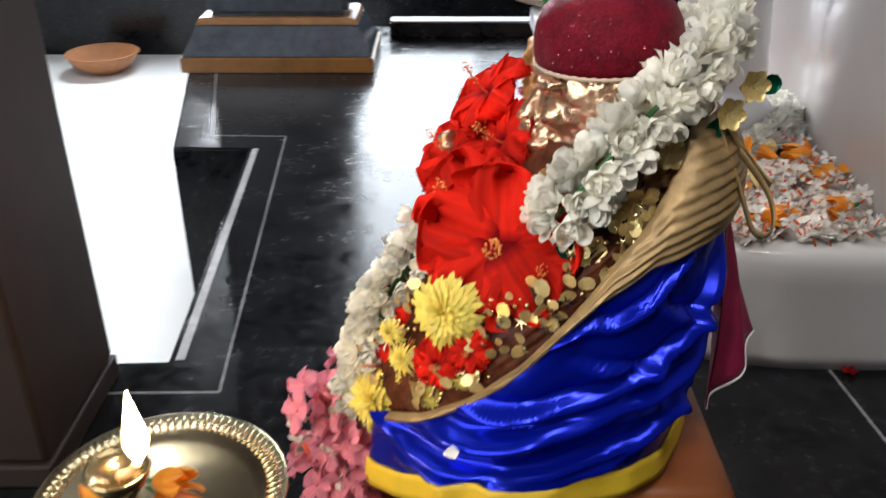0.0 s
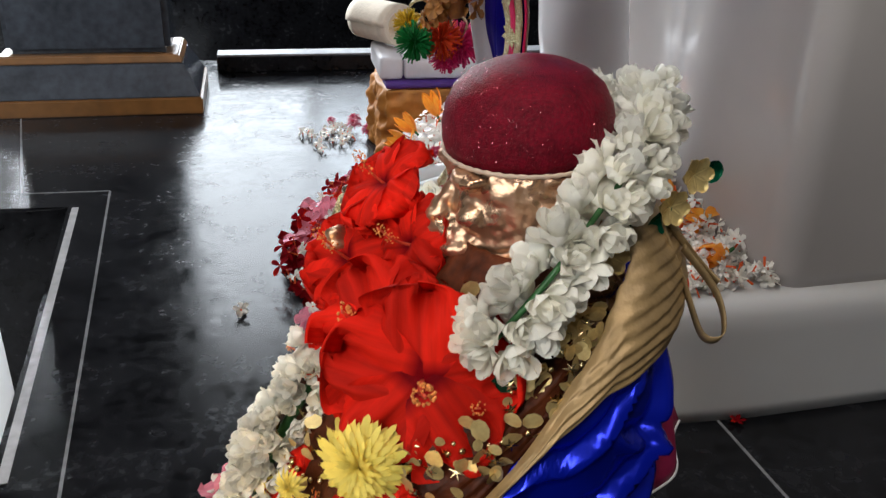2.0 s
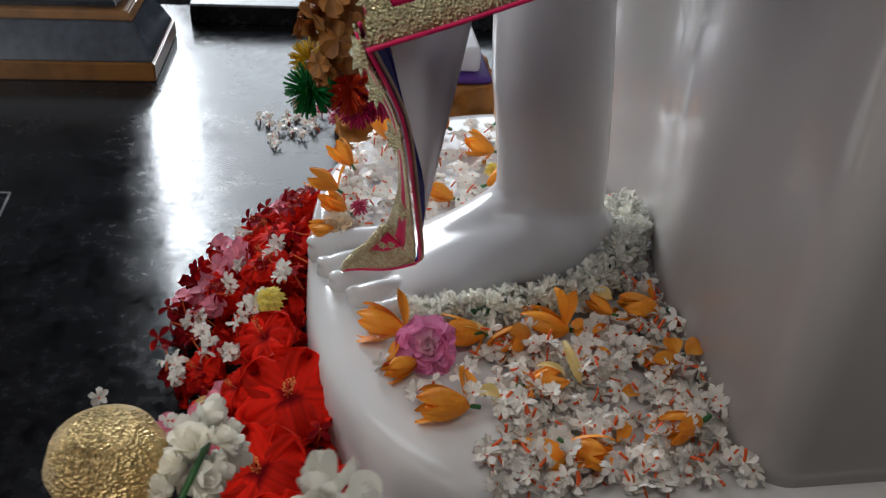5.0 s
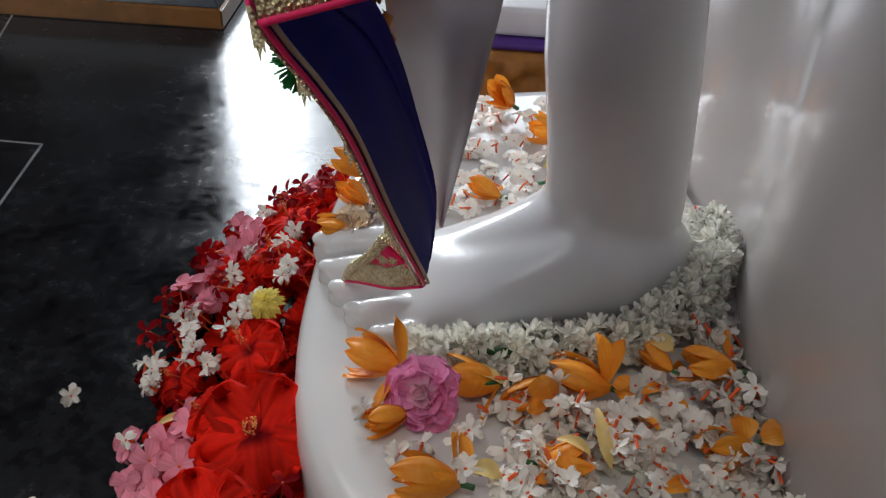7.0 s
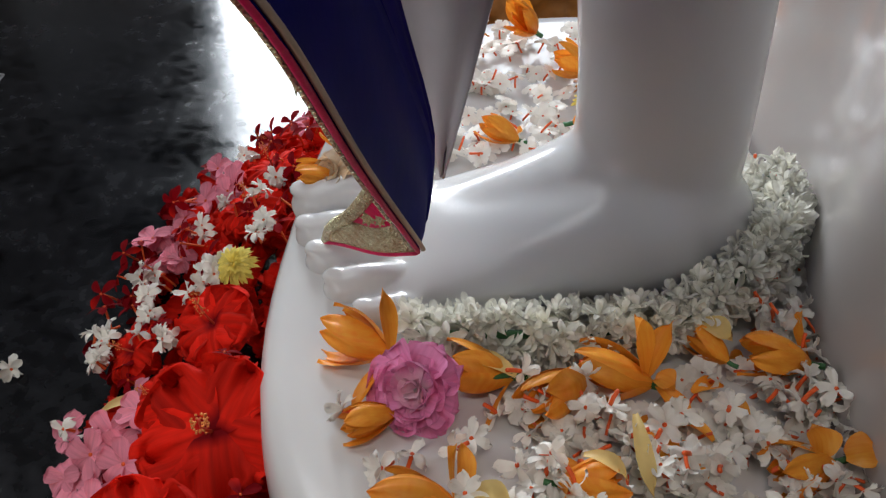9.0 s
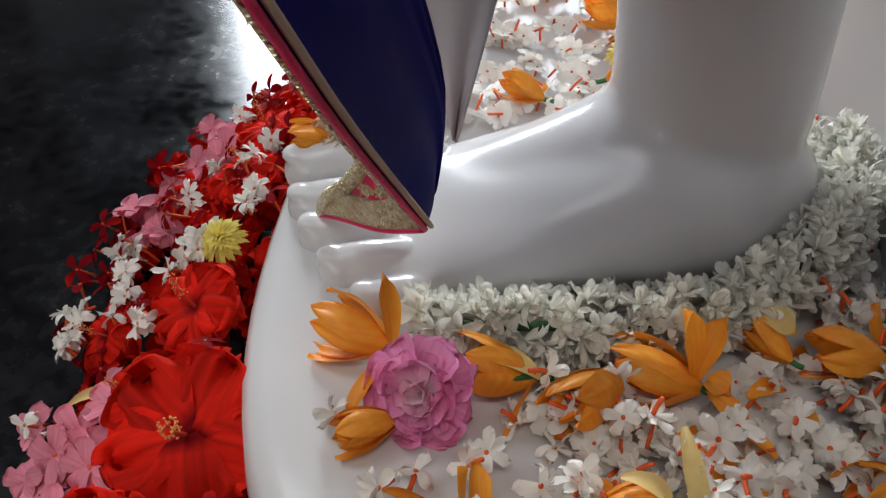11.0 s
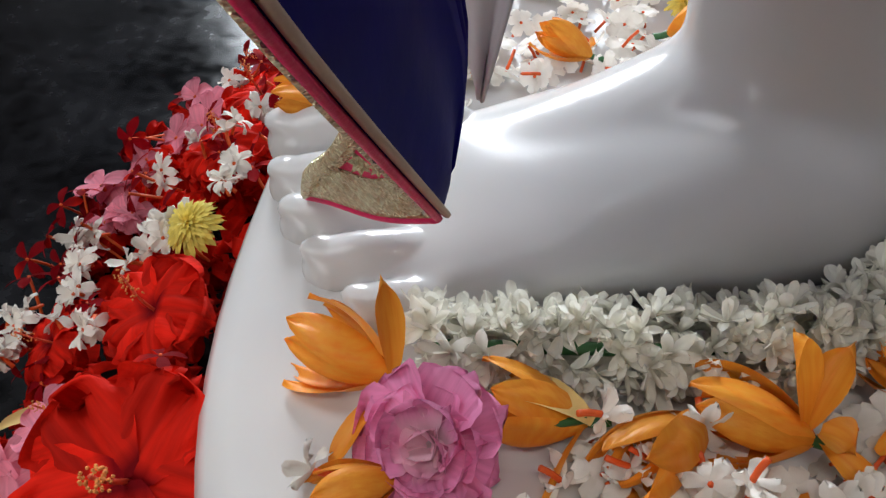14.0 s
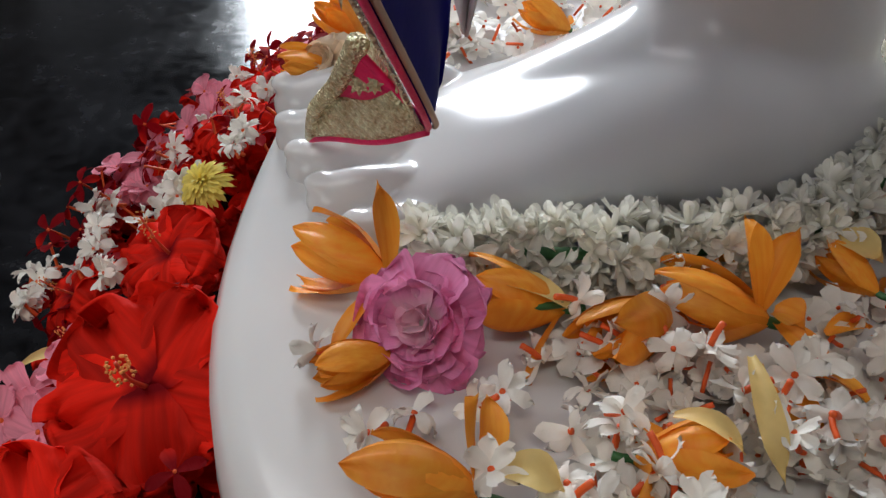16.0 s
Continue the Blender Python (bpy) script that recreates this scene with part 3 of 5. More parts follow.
for grow, z in ((0.012, 0.0), (0.012, 0.02), (0.005, 0.06), (0.006, 0.12), (0.004, 0.145), (-0.002, 0.157), (-0.012, 0.163), (-0.03, SLAB_Z)):
    rings.append([bm.verts.new((x, y, z)) for x, y in slab_outline(grow)])
for a, b in zip(rings, rings[1:]):
    for i in range(len(a)):
        k = (i + 1) % len(a)
        bm.faces.new((a[i], a[k], b[k], b[i]))
bm.faces.new(rings[-1])
bm.faces.new(rings[0][::-1])
thing("marble_footrest", bm, MARBLE, "glossy white marble footrest slab with rounded end", "footrest")

bm = bmesh.new()
def throne_side(u, v):
    # side towards the leg, front corner and front face, bulging softly like draped stone
    z = SLAB_Z - 0.002 + v * 0.62
    k = u * 3
    if k < 1.6:
        y = 1.80 - (1.80 - 0.985) * k / 1.6
        x = 0.566 + 0.026 * math.exp(-((y - 1.375) / 0.085) ** 2) - 0.028 * v ** 0.8 - 0.010 * (1 - v) ** 14 + 0.004 * math.sin(y * 9 + z * 5) * v
    elif k < 2:
        a = (k - 1.6) / 0.4 * math.pi / 2
        x, y = 0.606 - 0.04 * math.cos(a) - 0.028 * v ** 0.8 - 0.010 * (1 - v) ** 14, 0.985 - 0.04 * math.sin(a)
    else:
        x, y = 0.606 - 0.028 * v ** 0.8 - 0.010 * (1 - v) ** 14 + (k - 2) * 0.9, 0.945 + (k - 2) * 0.03
    return (x, y, z)
rows = grid(bm, throne_side, 60, 30)
back = [bm.verts.new((1.5, 1.8, r[0].co.z)) for r in rows]
for j in range(30):
    bm.faces.new((rows[j][-1], back[j], back[j + 1], rows[j + 1][-1]))
    bm.faces.new((back[j], rows[j][0], rows[j + 1][0], back[j + 1]))
bm.faces.new([*rows[-1], back[-1]])
bm.faces.new([*rows[0], back[0]][::-1])
thing("marble_throne", bm, THRONE, "large pale marble seat block with softly rounded edges", "throne")

# the seated figure's bare foot and shin, one plain mesh
bm = bmesh.new()
LEG = [((0.458, 1.335, 0.195), 0.050, 0.045), ((0.447, 1.335, 0.25), 0.066, 0.057), ((0.441, 1.335, 0.31), 0.066, 0.060), ((0.430, 1.335, 0.39), 0.068, 0.064), ((0.418, 1.335, 0.50), 0.064, 0.066), ((0.405, 1.335, 0.62), 0.068, 0.07), ((0.385, 1.335, 0.80), 0.08, 0.08)]
def leg(u, v):
    k = v * (len(LEG) - 1)
    i = min(int(k), len(LEG) - 2)
    t = k - i
    c, rx, ry = [(LEG[i][0][a] + (LEG[i + 1][0][a] - LEG[i][0][a]) * t) for a in range(3)], LEG[i][1] + (LEG[i + 1][1] - LEG[i][1]) * t, LEG[i][2] + (LEG[i + 1][2] - LEG[i][2]) * t
    return (c[0] + rx * math.cos(u * math.tau), c[1] + ry * math.sin(u * math.tau), c[2])
for q in range(10):   # knee and thigh under the shawl, out of view, added to cast shade
    t = q / 9
    ball(bm, (0.38 + 0.50 * t, 1.335 + 0.03 * t, 0.80 + 0.02 * t), 0.105 + 0.02 * t, 16, 12)
rows = grid(bm, leg, 32, 24, True)
bm.faces.new(rows[0][::-1]), bm.faces.new(rows[-1])
FOOT = [(0.530, 1.330, 0.188, 0.016, 0.025), (0.518, 1.326, 0.192, 0.044, 0.036), (0.47, 1.315, 0.198, 0.068, 0.056), (0.41, 1.303, 0.198, 0.078, 0.055), (0.365, 1.297, 0.192, 0.082, 0.040), (0.32, 1.289, 0.186, 0.084, 0.027), (0.28, 1.281, 0.180, 0.080, 0.018), (0.252, 1.278, 0.174, 0.070, 0.011), (0.236, 1.278, 0.170, 0.052, 0.006)]
def foot(u, v):
    k = v * (len(FOOT) - 1)
    i = min(int(k), len(FOOT) - 2)
    p = [FOOT[i][a] + (FOOT[i + 1][a] - FOOT[i][a]) * (k - i) for a in range(5)]
    return (p[0], p[1] + p[3] * math.cos(u * math.tau), max(SLAB_Z - 0.004, p[2] + p[4] * math.sin(u * math.tau)))
rows = grid(bm, foot, 32, 24, True)
bm.faces.new(rows[0]), bm.faces.new(rows[-1][::-1])
for q in range(9):   # instep
    t = q / 8
    ball(bm, (0.420 - 0.115 * t, 1.326 - 0.014 * t, 0.250 - 0.068 * t ** 0.7), (0.040, 0.050 - 0.004 * t, 0.026 - 0.008 * t), 16, 10)


def fused(bm, voxel, rounds):
    """The shapes of bm melted into one smooth skin."""
    ob = new("shape", finish(bm, "shape", MARBLE))
    md = ob.modifiers.new("blend", "REMESH")
    md.mode, md.voxel_size = "VOXEL", voxel
    md = ob.modifiers.new("soften", "SMOOTH")
    md.factor, md.iterations = 0.5, rounds
    deps = bpy.context.evaluated_depsgraph_get()
    me = bpy.data.meshes.new_from_object(ob.evaluated_get(deps))
    bpy.data.objects.remove(ob)
    return me


leg_skin = fused(bm, 0.0034, 45)
bm = bmesh.new()
for tip, rad in (((0.230, 1.208), 0.0140), ((0.204, 1.234), 0.0165), ((0.185, 1.263), 0.0170), ((0.171, 1.293), 0.0170), ((0.160, 1.332), 0.0210)):
    for q in range(13):
        t = q / 12
        ball(bm, (tip[0] + rad + t * 0.078, tip[1] + t * 0.010, SLAB_Z + rad * 0.02 + t * 0.012 + 0.0025 * math.sin(t * 5.5)), (rad * 1.15, rad * (0.96 + 0.05 * math.cos(t * 9)), rad * (1.05 - 0.10 * t)), 14, 9)
    # toenail, a low rounded plate
    ball(bm, (tip[0] + rad * 0.55, tip[1], SLAB_Z + rad * 0.72), (rad * 0.75, rad * 0.62, rad * 0.30), 12, 8)
bm.from_mesh(leg_skin)
whole = fused(bm, 0.0020, 5)
bm = bmesh.new()
bm.from_mesh(whole)
thing("statue", bm, MARBLE, "glossy white marble foot and shin of a seated statue", "statue")


# ---- the shawl over the figure's knee ----
def sheet(name, left, right, parent, material, label="", thick=0.0018, nu=12, nv=24, wave=0.0, waves=3, m=None):
    bm = bmesh.new()
    def f(u, v):
        a, b = spline(left, v), spline(right, v)
        d = (b - a)
        nrm = d.cross(Vector((0, 0, 1))).normalized() if d.length > 1e-6 else Vector((0, 1, 0))
        return a + d * u + nrm * wave * math.sin(u * waves * math.pi + v * 5)
    grid(bm, f, nu, nv)
    ob = part(name, bm, material, parent, label)
    s = ob.modifiers.new("cloth", "SOLIDIFY")
    s.thickness, s.offset = thick, 0
    return ob


shawl = root("shawl", "blue shawl with gold and pink embroidered border", "shawl")
K0 = (0.212, 0.978, 0.553)
HEM_LO = [K0, (0.291, 0.985, 0.578), (0.38, 0.985, 0.615), (0.60, 0.965, 0.73)]
HEM_HI = [(0.206, 0.984, 0.606), (0.288, 0.985, 0.634), (0.377, 0.985, 0.670), (0.60, 0.965, 0.785)]


def mix(p, q, t):
    return [tuple(Vector(a).lerp(Vector(b), t)) for a, b in zip(p, q)]


def band(name, t0, t1, material, lift, lo=HEM_LO, hi=HEM_HI, out=(0, -1, 0)):
    o = Vector(out) * lift
    a = [tuple(Vector(q) + o) for q in mix(lo, hi, t0)]
    b = [tuple(Vector(q) + o) for q in mix(lo, hi, t1)]
    return sheet(name, a, b, shawl, material, nu=4, nv=20)


band("cloth", 0.0, 1.0, SATIN, 0.0)
LAP = [(0.200, 1.05, 0.80), (0.285, 1.04, 0.86), (0.38, 1.04, 0.92), (0.60, 1.02, 1.0)]
sheet("upper_cloth", HEM_HI, LAP, shawl, SATIN)
# Cloth over the unseen lap, added to keep overhead light off the foot.
sheet("lap_cloth", LAP, [(0.22, 1.62, 0.90), (0.285, 1.62, 0.96), (0.38, 1.62, 1.0), (0.60, 1.62, 1.05)], shawl, SATIN, wave=0.01)
sheet("side_cloth", [(0.60, 0.965, 0.74), (0.75, 0.99, 0.80), (0.95, 1.02, 0.84)], [(0.60, 1.02, 1.0), (0.75, 1.06, 1.02), (0.95, 1.10, 1.03)], shawl, SATIN, wave=0.008)
band("gold_border", 0.03, 0.40, ZARI, 0.0025)
band("pink_border", 0.40, 0.70, PINKTRIM, 0.0025)
band("gold_border", 0.70, 0.98, ZARI, 0.0025)
bm = bmesh.new()
tube(bm, [tuple(Vector(p) + Vector((0, -0.002, 0))) for p in HEM_LO], 0.0022, 6, 30)
part("piping", bm, PINKTRIM, shawl, "pink piping")
def star(bm, c, r, nrm):
    m = facing(c, nrm, 0.3)
    hub = bm.verts.new(m @ Vector((0, 0, r * 0.25)))
    rim = [bm.verts.new(m @ Vector((r * (1, 0.62)[k % 2] * math.cos(k * math.tau / 16), r * (1, 0.62)[k % 2] * math.sin(k * math.tau / 16), 0))) for k in range(16)]
    for k in range(16):
        bm.faces.new((hub, rim[k], rim[(k + 1) % 16]))
for i in range(7):
    bm = bmesh.new()
    a, b = spline(HEM_LO, i / 6 * 0.9 + 0.05), spline(HEM_HI, i / 6 * 0.9 + 0.05)
    star(bm, a.lerp(b, 0.55) + Vector((0, -0.0045, 0)), 0.0135, (0, -1, 0))
    part("gold_motif", bm, ZARI, shawl)

# the hanging end: gold border outside, blue lining inside
IN_R = [K0, (0.219, 0.984, 0.538), (0.230, 1.000, 0.512), (0.242, 1.023, 0.474), (0.257, 1.080, 0.386), (0.275, 1.172, 0.266), (0.274, 1.201, 0.238)]
IN_L = [(0.214, 1.03, 0.575), (0.226, 1.10, 0.535), (0.238, 1.18, 0.482), (0.250, 1.218, 0.43), (0.262, 1.220, 0.388), (0.280, 1.220, 0.318), (0.279, 1.208, 0.262)]
OUT_L = [(0.207, 0.990, 0.565), (0.211, 1.03, 0.535), (0.219, 1.10, 0.485), (0.240, 1.14, 0.428), (0.250, 1.19, 0.350), (0.245, 1.230, 0.282), (0.240, 1.244, 0.250)]
FOLD = [tuple(Vector(a).lerp(Vector(b), 0.50 + 0.075 * k)) for k, (a, b) in enumerate(zip(IN_R, IN_L))]
OUT_L = [tuple(Vector(a).lerp(Vector(b), k)) for a, b, k in zip(IN_R, OUT_L, (1, 0.6, 0.5, 0.5, 0.6, 0.85, 1))]
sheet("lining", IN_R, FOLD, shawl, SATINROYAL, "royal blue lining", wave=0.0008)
sheet("thin_lining", FOLD, IN_L, shawl, BACKLITLINING, "thin single lining layer, coloured lighter for light shining through", wave=0.0006)
OUTX = Vector((-0.004, 0.0, 0.0))
for t0, t1, mm, nm in ((0.02, 0.36, ZARI, "gold_border"), (0.36, 0.66, PINKTRIM, "pink_border"), (0.66, 0.98, ZARI, "gold_border")):
    sheet(nm, [tuple(Vector(q) + OUTX) for q in mix(IN_R, OUT_L, t0)], [tuple(Vector(q) + OUTX) for q in mix(IN_R, OUT_L, t1)], shawl, mm, nu=3)
for pth in (IN_R, OUT_L, [IN_R[-1], OUT_L[-1]]):
    bm = bmesh.new()
    tube(bm, pth, 0.0016, 6, 24)
    part("piping", bm, PINKTRIM, shawl, "pink piping")
for i in range(5):
    bm = bmesh.new()
    a, b = spline(IN_R, i / 4 * 0.8 + 0.12), spline(OUT_L, i / 4 * 0.8 + 0.12)
    star(bm, a.lerp(b, 0.5) + OUTX * 1.7, 0.016, (-1, -0.5, 0.1))
    part("gold_motif", bm, ZARI, shawl)
# folded corner at the bottom: a gold band, a pink field with a gold motif, a rolled gold edge
A, B, C = Vector((0.202, 1.275, 0.181)), Vector((0.277, 1.211, 0.233)), Vector((0.243, 1.222, 0.264))
TOWARDS = Vector((-0.003, -0.011, 0.005))
def corner(u, v):
    q = A.lerp(B, u).lerp(C, v)
    return q + TOWARDS + Vector((0, -0.003 * math.sin(u * math.pi) * (1 - v), 0.0015 * math.sin(u * 7)))
for nm, v0, v1, mm, lift in (("gold_border", 0.0, 0.50, ZARI, 0.0012), ("pink_border", 0.50, 1.0, PINKTRIM, 0.0)):
    bm = bmesh.new()
    grid(bm, lambda u, v: corner(u, v0 + (v1 - v0) * v) + Vector((0, -lift, lift)), 14, 8)
    part(nm, bm, mm, shawl, "folded corner of the embroidered border").modifiers.new("cloth", "SOLIDIFY").thickness = 0.0018
bm = bmesh.new()
star(bm, corner(0.55, 0.68) + Vector((0, -0.004, 0.003)), 0.0065, (-0.3, -0.8, 0.5))
star(bm, corner(0.85, 0.62) + Vector((0, -0.004, 0.003)), 0.005, (-0.3, -0.8, 0.5))
part("gold_motif", bm, ZARI, shawl)
bm = bmesh.new()
tube(bm, [A + TOWARDS, A.lerp(C, 0.35) + TOWARDS * 1.3 + Vector((-0.003, 0, 0.002)), A.lerp(C, 0.7) + TOWARDS * 1.3, C + TOWARDS * 1.2 + Vector((0.002, 0, 0.006))], 0.0046, 9, 20, lambda v: 0.75 + 0.5 * v)
part("rolled_edge", bm, ZARI, shawl, "rolled gold embroidered edge")
for pts in ([corner(k / 8, 0) + Vector((0, -0.001, -0.001)) for k in range(9)], [corner(1, k / 8) + Vector((0.001, 0, 0)) for k in range(9)]):
    bm = bmesh.new()
    tube(bm, pts, 0.0021, 7, 24)
    part("piping", bm, PINKTRIM, shawl, "pink piping")
bm = bmesh.new()
tube(bm, [tuple(Vector(p) + Vector((0.003, 0.003, 0))) for p in IN_R], 0.0016, 6, 30)
part("backing_edge", bm, BEIGE, shawl, "pale backing along the edge")
sheet("white_flap", [(0.20, 1.262, 0.78), (0.235, 1.262, 0.45), (0.262, 1.262, 0.33), (0.284, 1.256, 0.262)], [(0.365, 1.264, 0.78), (0.322, 1.262, 0.467), (0.303, 1.262, 0.35), (0.2865, 1.256, 0.260)], shawl, LINING, "white inner cloth tapering to a point", wave=0.003)
sheet("border_far", [(0.10, 1.20, 0.66), (0.136, 1.20, 0.597), (0.165, 1.205, 0.535)], [(0.13, 1.205, 0.68), (0.165, 1.205, 0.61), (0.185, 1.21, 0.555)], shawl, ZARI, wave=0.001)


# ---- hanging garland with woollen tassels ----
hang = root("hanging_garland", "dried brown and orange flower garland hanging from the knee", "garland", "flower garlands")
hp = [(0.19, 1.235, 0.76), (0.195, 1.225, 0.62), (0.200, 1.225, 0.52), (0.205, 1.235, 0.44)]
for i in range(84):
    u = (i + R.random()) / 84
    bm = bmesh.new()
    for k in range(5):
        petal(bm, 0.016, 0.015, Matrix.Rotation(k * 1.3, 4, "Z"), lift=R.uniform(0.2, 0.9), curl=0.6, cup=0.25, ruffle=0.1, nu=3, nv=3, seed=i * 5 + k)
    o = Vector((R.gauss(0, 1), R.gauss(0, 1), R.gauss(0, 0.3))).normalized()
    part("dry_blossom", bm, DRYFLOWER, hang, m=facing(spline(hp, u) + o * R.uniform(0.014, 0.040), o, R.random() * 6, R.uniform(0.8, 1.3)))
bm = bmesh.new()
tube(bm, hp, 0.018, 10, 20)
part("core", bm, DRYFLOWER, hang)


def pompom(c, r, material, label):
    bm = bmesh.new()
    for k in range(240):
        d = Vector((R.gauss(0, 1), R.gauss(0, 1), R.gauss(0, 1))).normalized()
        a = d.orthogonal().normalized() * r * 0.05
        L = r * R.uniform(0.85, 1.05)
        b = d.cross(a).normalized() * r * 0.05
        v = [bm.verts.new(p) for p in (a, b, -a - b, d * L + a * 0.7, d * L + b * 0.7, d * L - (a + b) * 0.7)]
        for q in ((0, 1, 4, 3), (1, 2, 5, 4), (2, 0, 3, 5), (3, 4, 5)):
            bm.faces.new([v[i] for i in q])
    ob = root("tassel", label, "tassel", "woollen tassels")
    ob.matrix_basis = Matrix.Translation(c)
    part("pompom", bm, material, ob, smooth=False)
    bm = bmesh.new()
    tube(bm, [(0, 0, 0), (0.006, -0.004, 0.03), (0.2 - c[0], 1.235 - c[1], 0.46 - c[2])], 0.0022, 6, 10)
    part("cord", bm, ZARI, ob)
pompom((0.168, 1.284, 0.394), 0.029, POMGREEN, "green woollen pompom tassel")
pompom((0.236, 1.302, 0.386), 0.034, POMPINK, "magenta woollen pompom tassel")
pompom((0.206, 1.290, 0.396), 0.031, POMORANGE, "orange woollen pompom tassel")
pompom((0.165, 1.325, 0.410), 0.022, POMYELLOW, "yellow woollen pompom tassel")
pompom((0.215, 1.298, 0.374), 0.028, POMPINK, "magenta woollen pompom tassel")


# ---- the stool with cloths at the back ----
stool = root("stool", "low stool draped in crumpled orange cloth", "stool")
bm = bmesh.new()
def drape(u, v):
    a = u * math.tau
    r = 1.0 / max(abs(math.cos(a)), abs(math.sin(a))) ** 0.75
    k = 0.95 + 0.08 * (1 - v) + 0.05 * math.sin(a * 9 + v * 2) * (1 - v) + 0.09 * noise.noise((math.cos(a) * 4, math.sin(a) * 4, v * 5)) + 0.06 * noise.noise((math.cos(a) * 11, math.sin(a) * 11, v * 9))
    return (0.345 + 0.145 * r * k * math.cos(a), 1.985 + 0.125 * r * k * math.sin(a), 0.002 + 0.145 * v + 0.004 * math.sin(a * 5))
rows = grid(bm, drape, 120, 24, True)
bm.faces.new(rows[-1]), bm.faces.new(rows[0][::-1])
part("drape", bm, ORANGECLOTH, stool)
thing("folded_cloth", box(bmesh.new(), 0.215, 0.47, 1.88, 2.08, 0.152, 0.165, 0.005), PURPLE, "folded purple cloth on the stool", "cloth")
bm = box(bmesh.new(), 0.205, 0.255, 1.90, 2.06, 0.166, 0.215, 0.008)
box(bm, 0.258, 0.45, 1.90, 2.06, 0.166, 0.212, 0.008)
thing("folded_towel", bm, LINING, "folded white cloth on the stool", "cloth")
bm = bmesh.new()
def roll(u, v):
    a = u * 5.2 * math.pi
    r = 0.046 - 0.0050 * a / math.tau - 0.002
    d = Vector((0.45, -0.85, 0.05)).normalized()
    x = d.cross(Vector((0, 0, 1))).normalized()
    return Vector((0.225, 2.03, 0.262)) + d * (v - 0.5) * 0.14 + r * (math.cos(a) * x + math.sin(a) * x.cross(d))
grid(bm, roll, 70, 6)
ob = thing("rolled_towel", bm, TOWEL, "rolled cream towel resting on folded cloth", "towel")
s = ob.modifiers.new("thick", "SOLIDIFY")
s.thickness, s.offset = 0.0065, 0


# ---- the small seated idol and its dress ----
SECT = [(0.20, 0.060, 0.600, 0.112, 0.122), (0.25, 0.062, 0.600, 0.112, 0.122), (0.32, 0.078, 0.600, 0.102, 0.118), (0.37, 0.098, 0.602, 0.086, 0.108), (0.41, 0.118, 0.604, 0.070, 0.088), (0.445, 0.130, 0.604, 0.054, 0.062), (0.47, 0.130, 0.602, 0.040, 0.045)]


def body(th, z, out=0.0):
    """A point of the idol's draped trunk at the angle th (degrees, -90 towards the lamp side) and height z."""
    i = 0
    while i < len(SECT) - 2 and z > SECT[i + 1][0]:
        i += 1
    a, b = SECT[i], SECT[i + 1]
    t = (z - a[0]) / (b[0] - a[0])
    _, cx, cy, rx, ry = [a[k] + (b[k] - a[k]) * t for k in range(5)]
    c, s = math.cos(radians(th)), math.sin(radians(th))
    return Vector((cx + (rx + out) * c, cy + (ry + out) * s, z))


seat = root("idol_seat", "polished brown wooden seat under the idol", "seat")
part("block", box(bmesh.new(), -0.03, 0.225, 0.475, 0.75, 0.022, 0.198, 0.02, 3), WOODSEAT, seat)
part("base", box(bmesh.new(), -0.045, 0.24, 0.46, 0.765, 0.0, 0.0215, 0.006), WOODSEAT, seat)

bm = bmesh.new()
rows = grid(bm, lambda u, v: body(u * 360, 0.20 + v * 0.27, -0.006), 40, 20, True)
bm.faces.new(rows[0][::-1]), bm.faces.new(rows[-1])
HC = Vector((0.120, 0.598, 0.466))
ball(bm, HC, (0.053, 0.049, 0.058), 28, 20)
ball(bm, HC + Vector((-0.040, -0.003, -0.036)), (0.026, 0.030, 0.030), 16, 12)      # bearded jaw
ball(bm, HC + Vector((-0.050, -0.005, -0.022)), (0.015, 0.018, 0.008), 12, 8)       # moustache
for q in range(6):                                                                  # nose
    t = q / 5
    ball(bm, HC + Vector((-0.048 - 0.012 * t, -0.004, 0.010 - 0.022 * t)), 0.0045 + 0.003 * t, 10, 8)
ball(bm, HC + Vector((-0.045, -0.022, 0.017)), (0.012, 0.015, 0.006), 12, 8)        # brow ridge
ball(bm, HC + Vector((-0.045, 0.016, 0.017)), (0.012, 0.015, 0.006), 12, 8)
ball(bm, HC + Vector((-0.040, -0.026, -0.006)), (0.013, 0.010, 0.009), 12, 8)       # cheek
ball(bm, HC + Vector((0.014, -0.052, 0.002)), (0.011, 0.006, 0.017), 12, 8)         # ear
ball(bm, HC + Vector((-0.047, -0.006, -0.036)), (0.014, 0.014, 0.006), 12, 8)       # lip
for a, b, r in (((0.04, 0.64, 0.33), (0.013, 0.668, 0.362), 0.016), ((0.013, 0.668, 0.362), (0.018, 0.672, 0.392), 0.017), ((0.020, 0.672, 0.39), (0.034, 0.676, 0.425), 0.008), ((0.014, 0.680, 0.39), (0.018, 0.690, 0.428), 0.0065), ((0.012, 0.664, 0.388), (0.004, 0.658, 0.410), 0.007)):
    for q in range(8):
        ball(bm, Vector(a).lerp(Vector(b), q / 7), r, 12, 8)
skin = fused(bm, 0.0022, 3)
bm = bmesh.new()
bm.from_mesh(skin)
bm.normal_update()
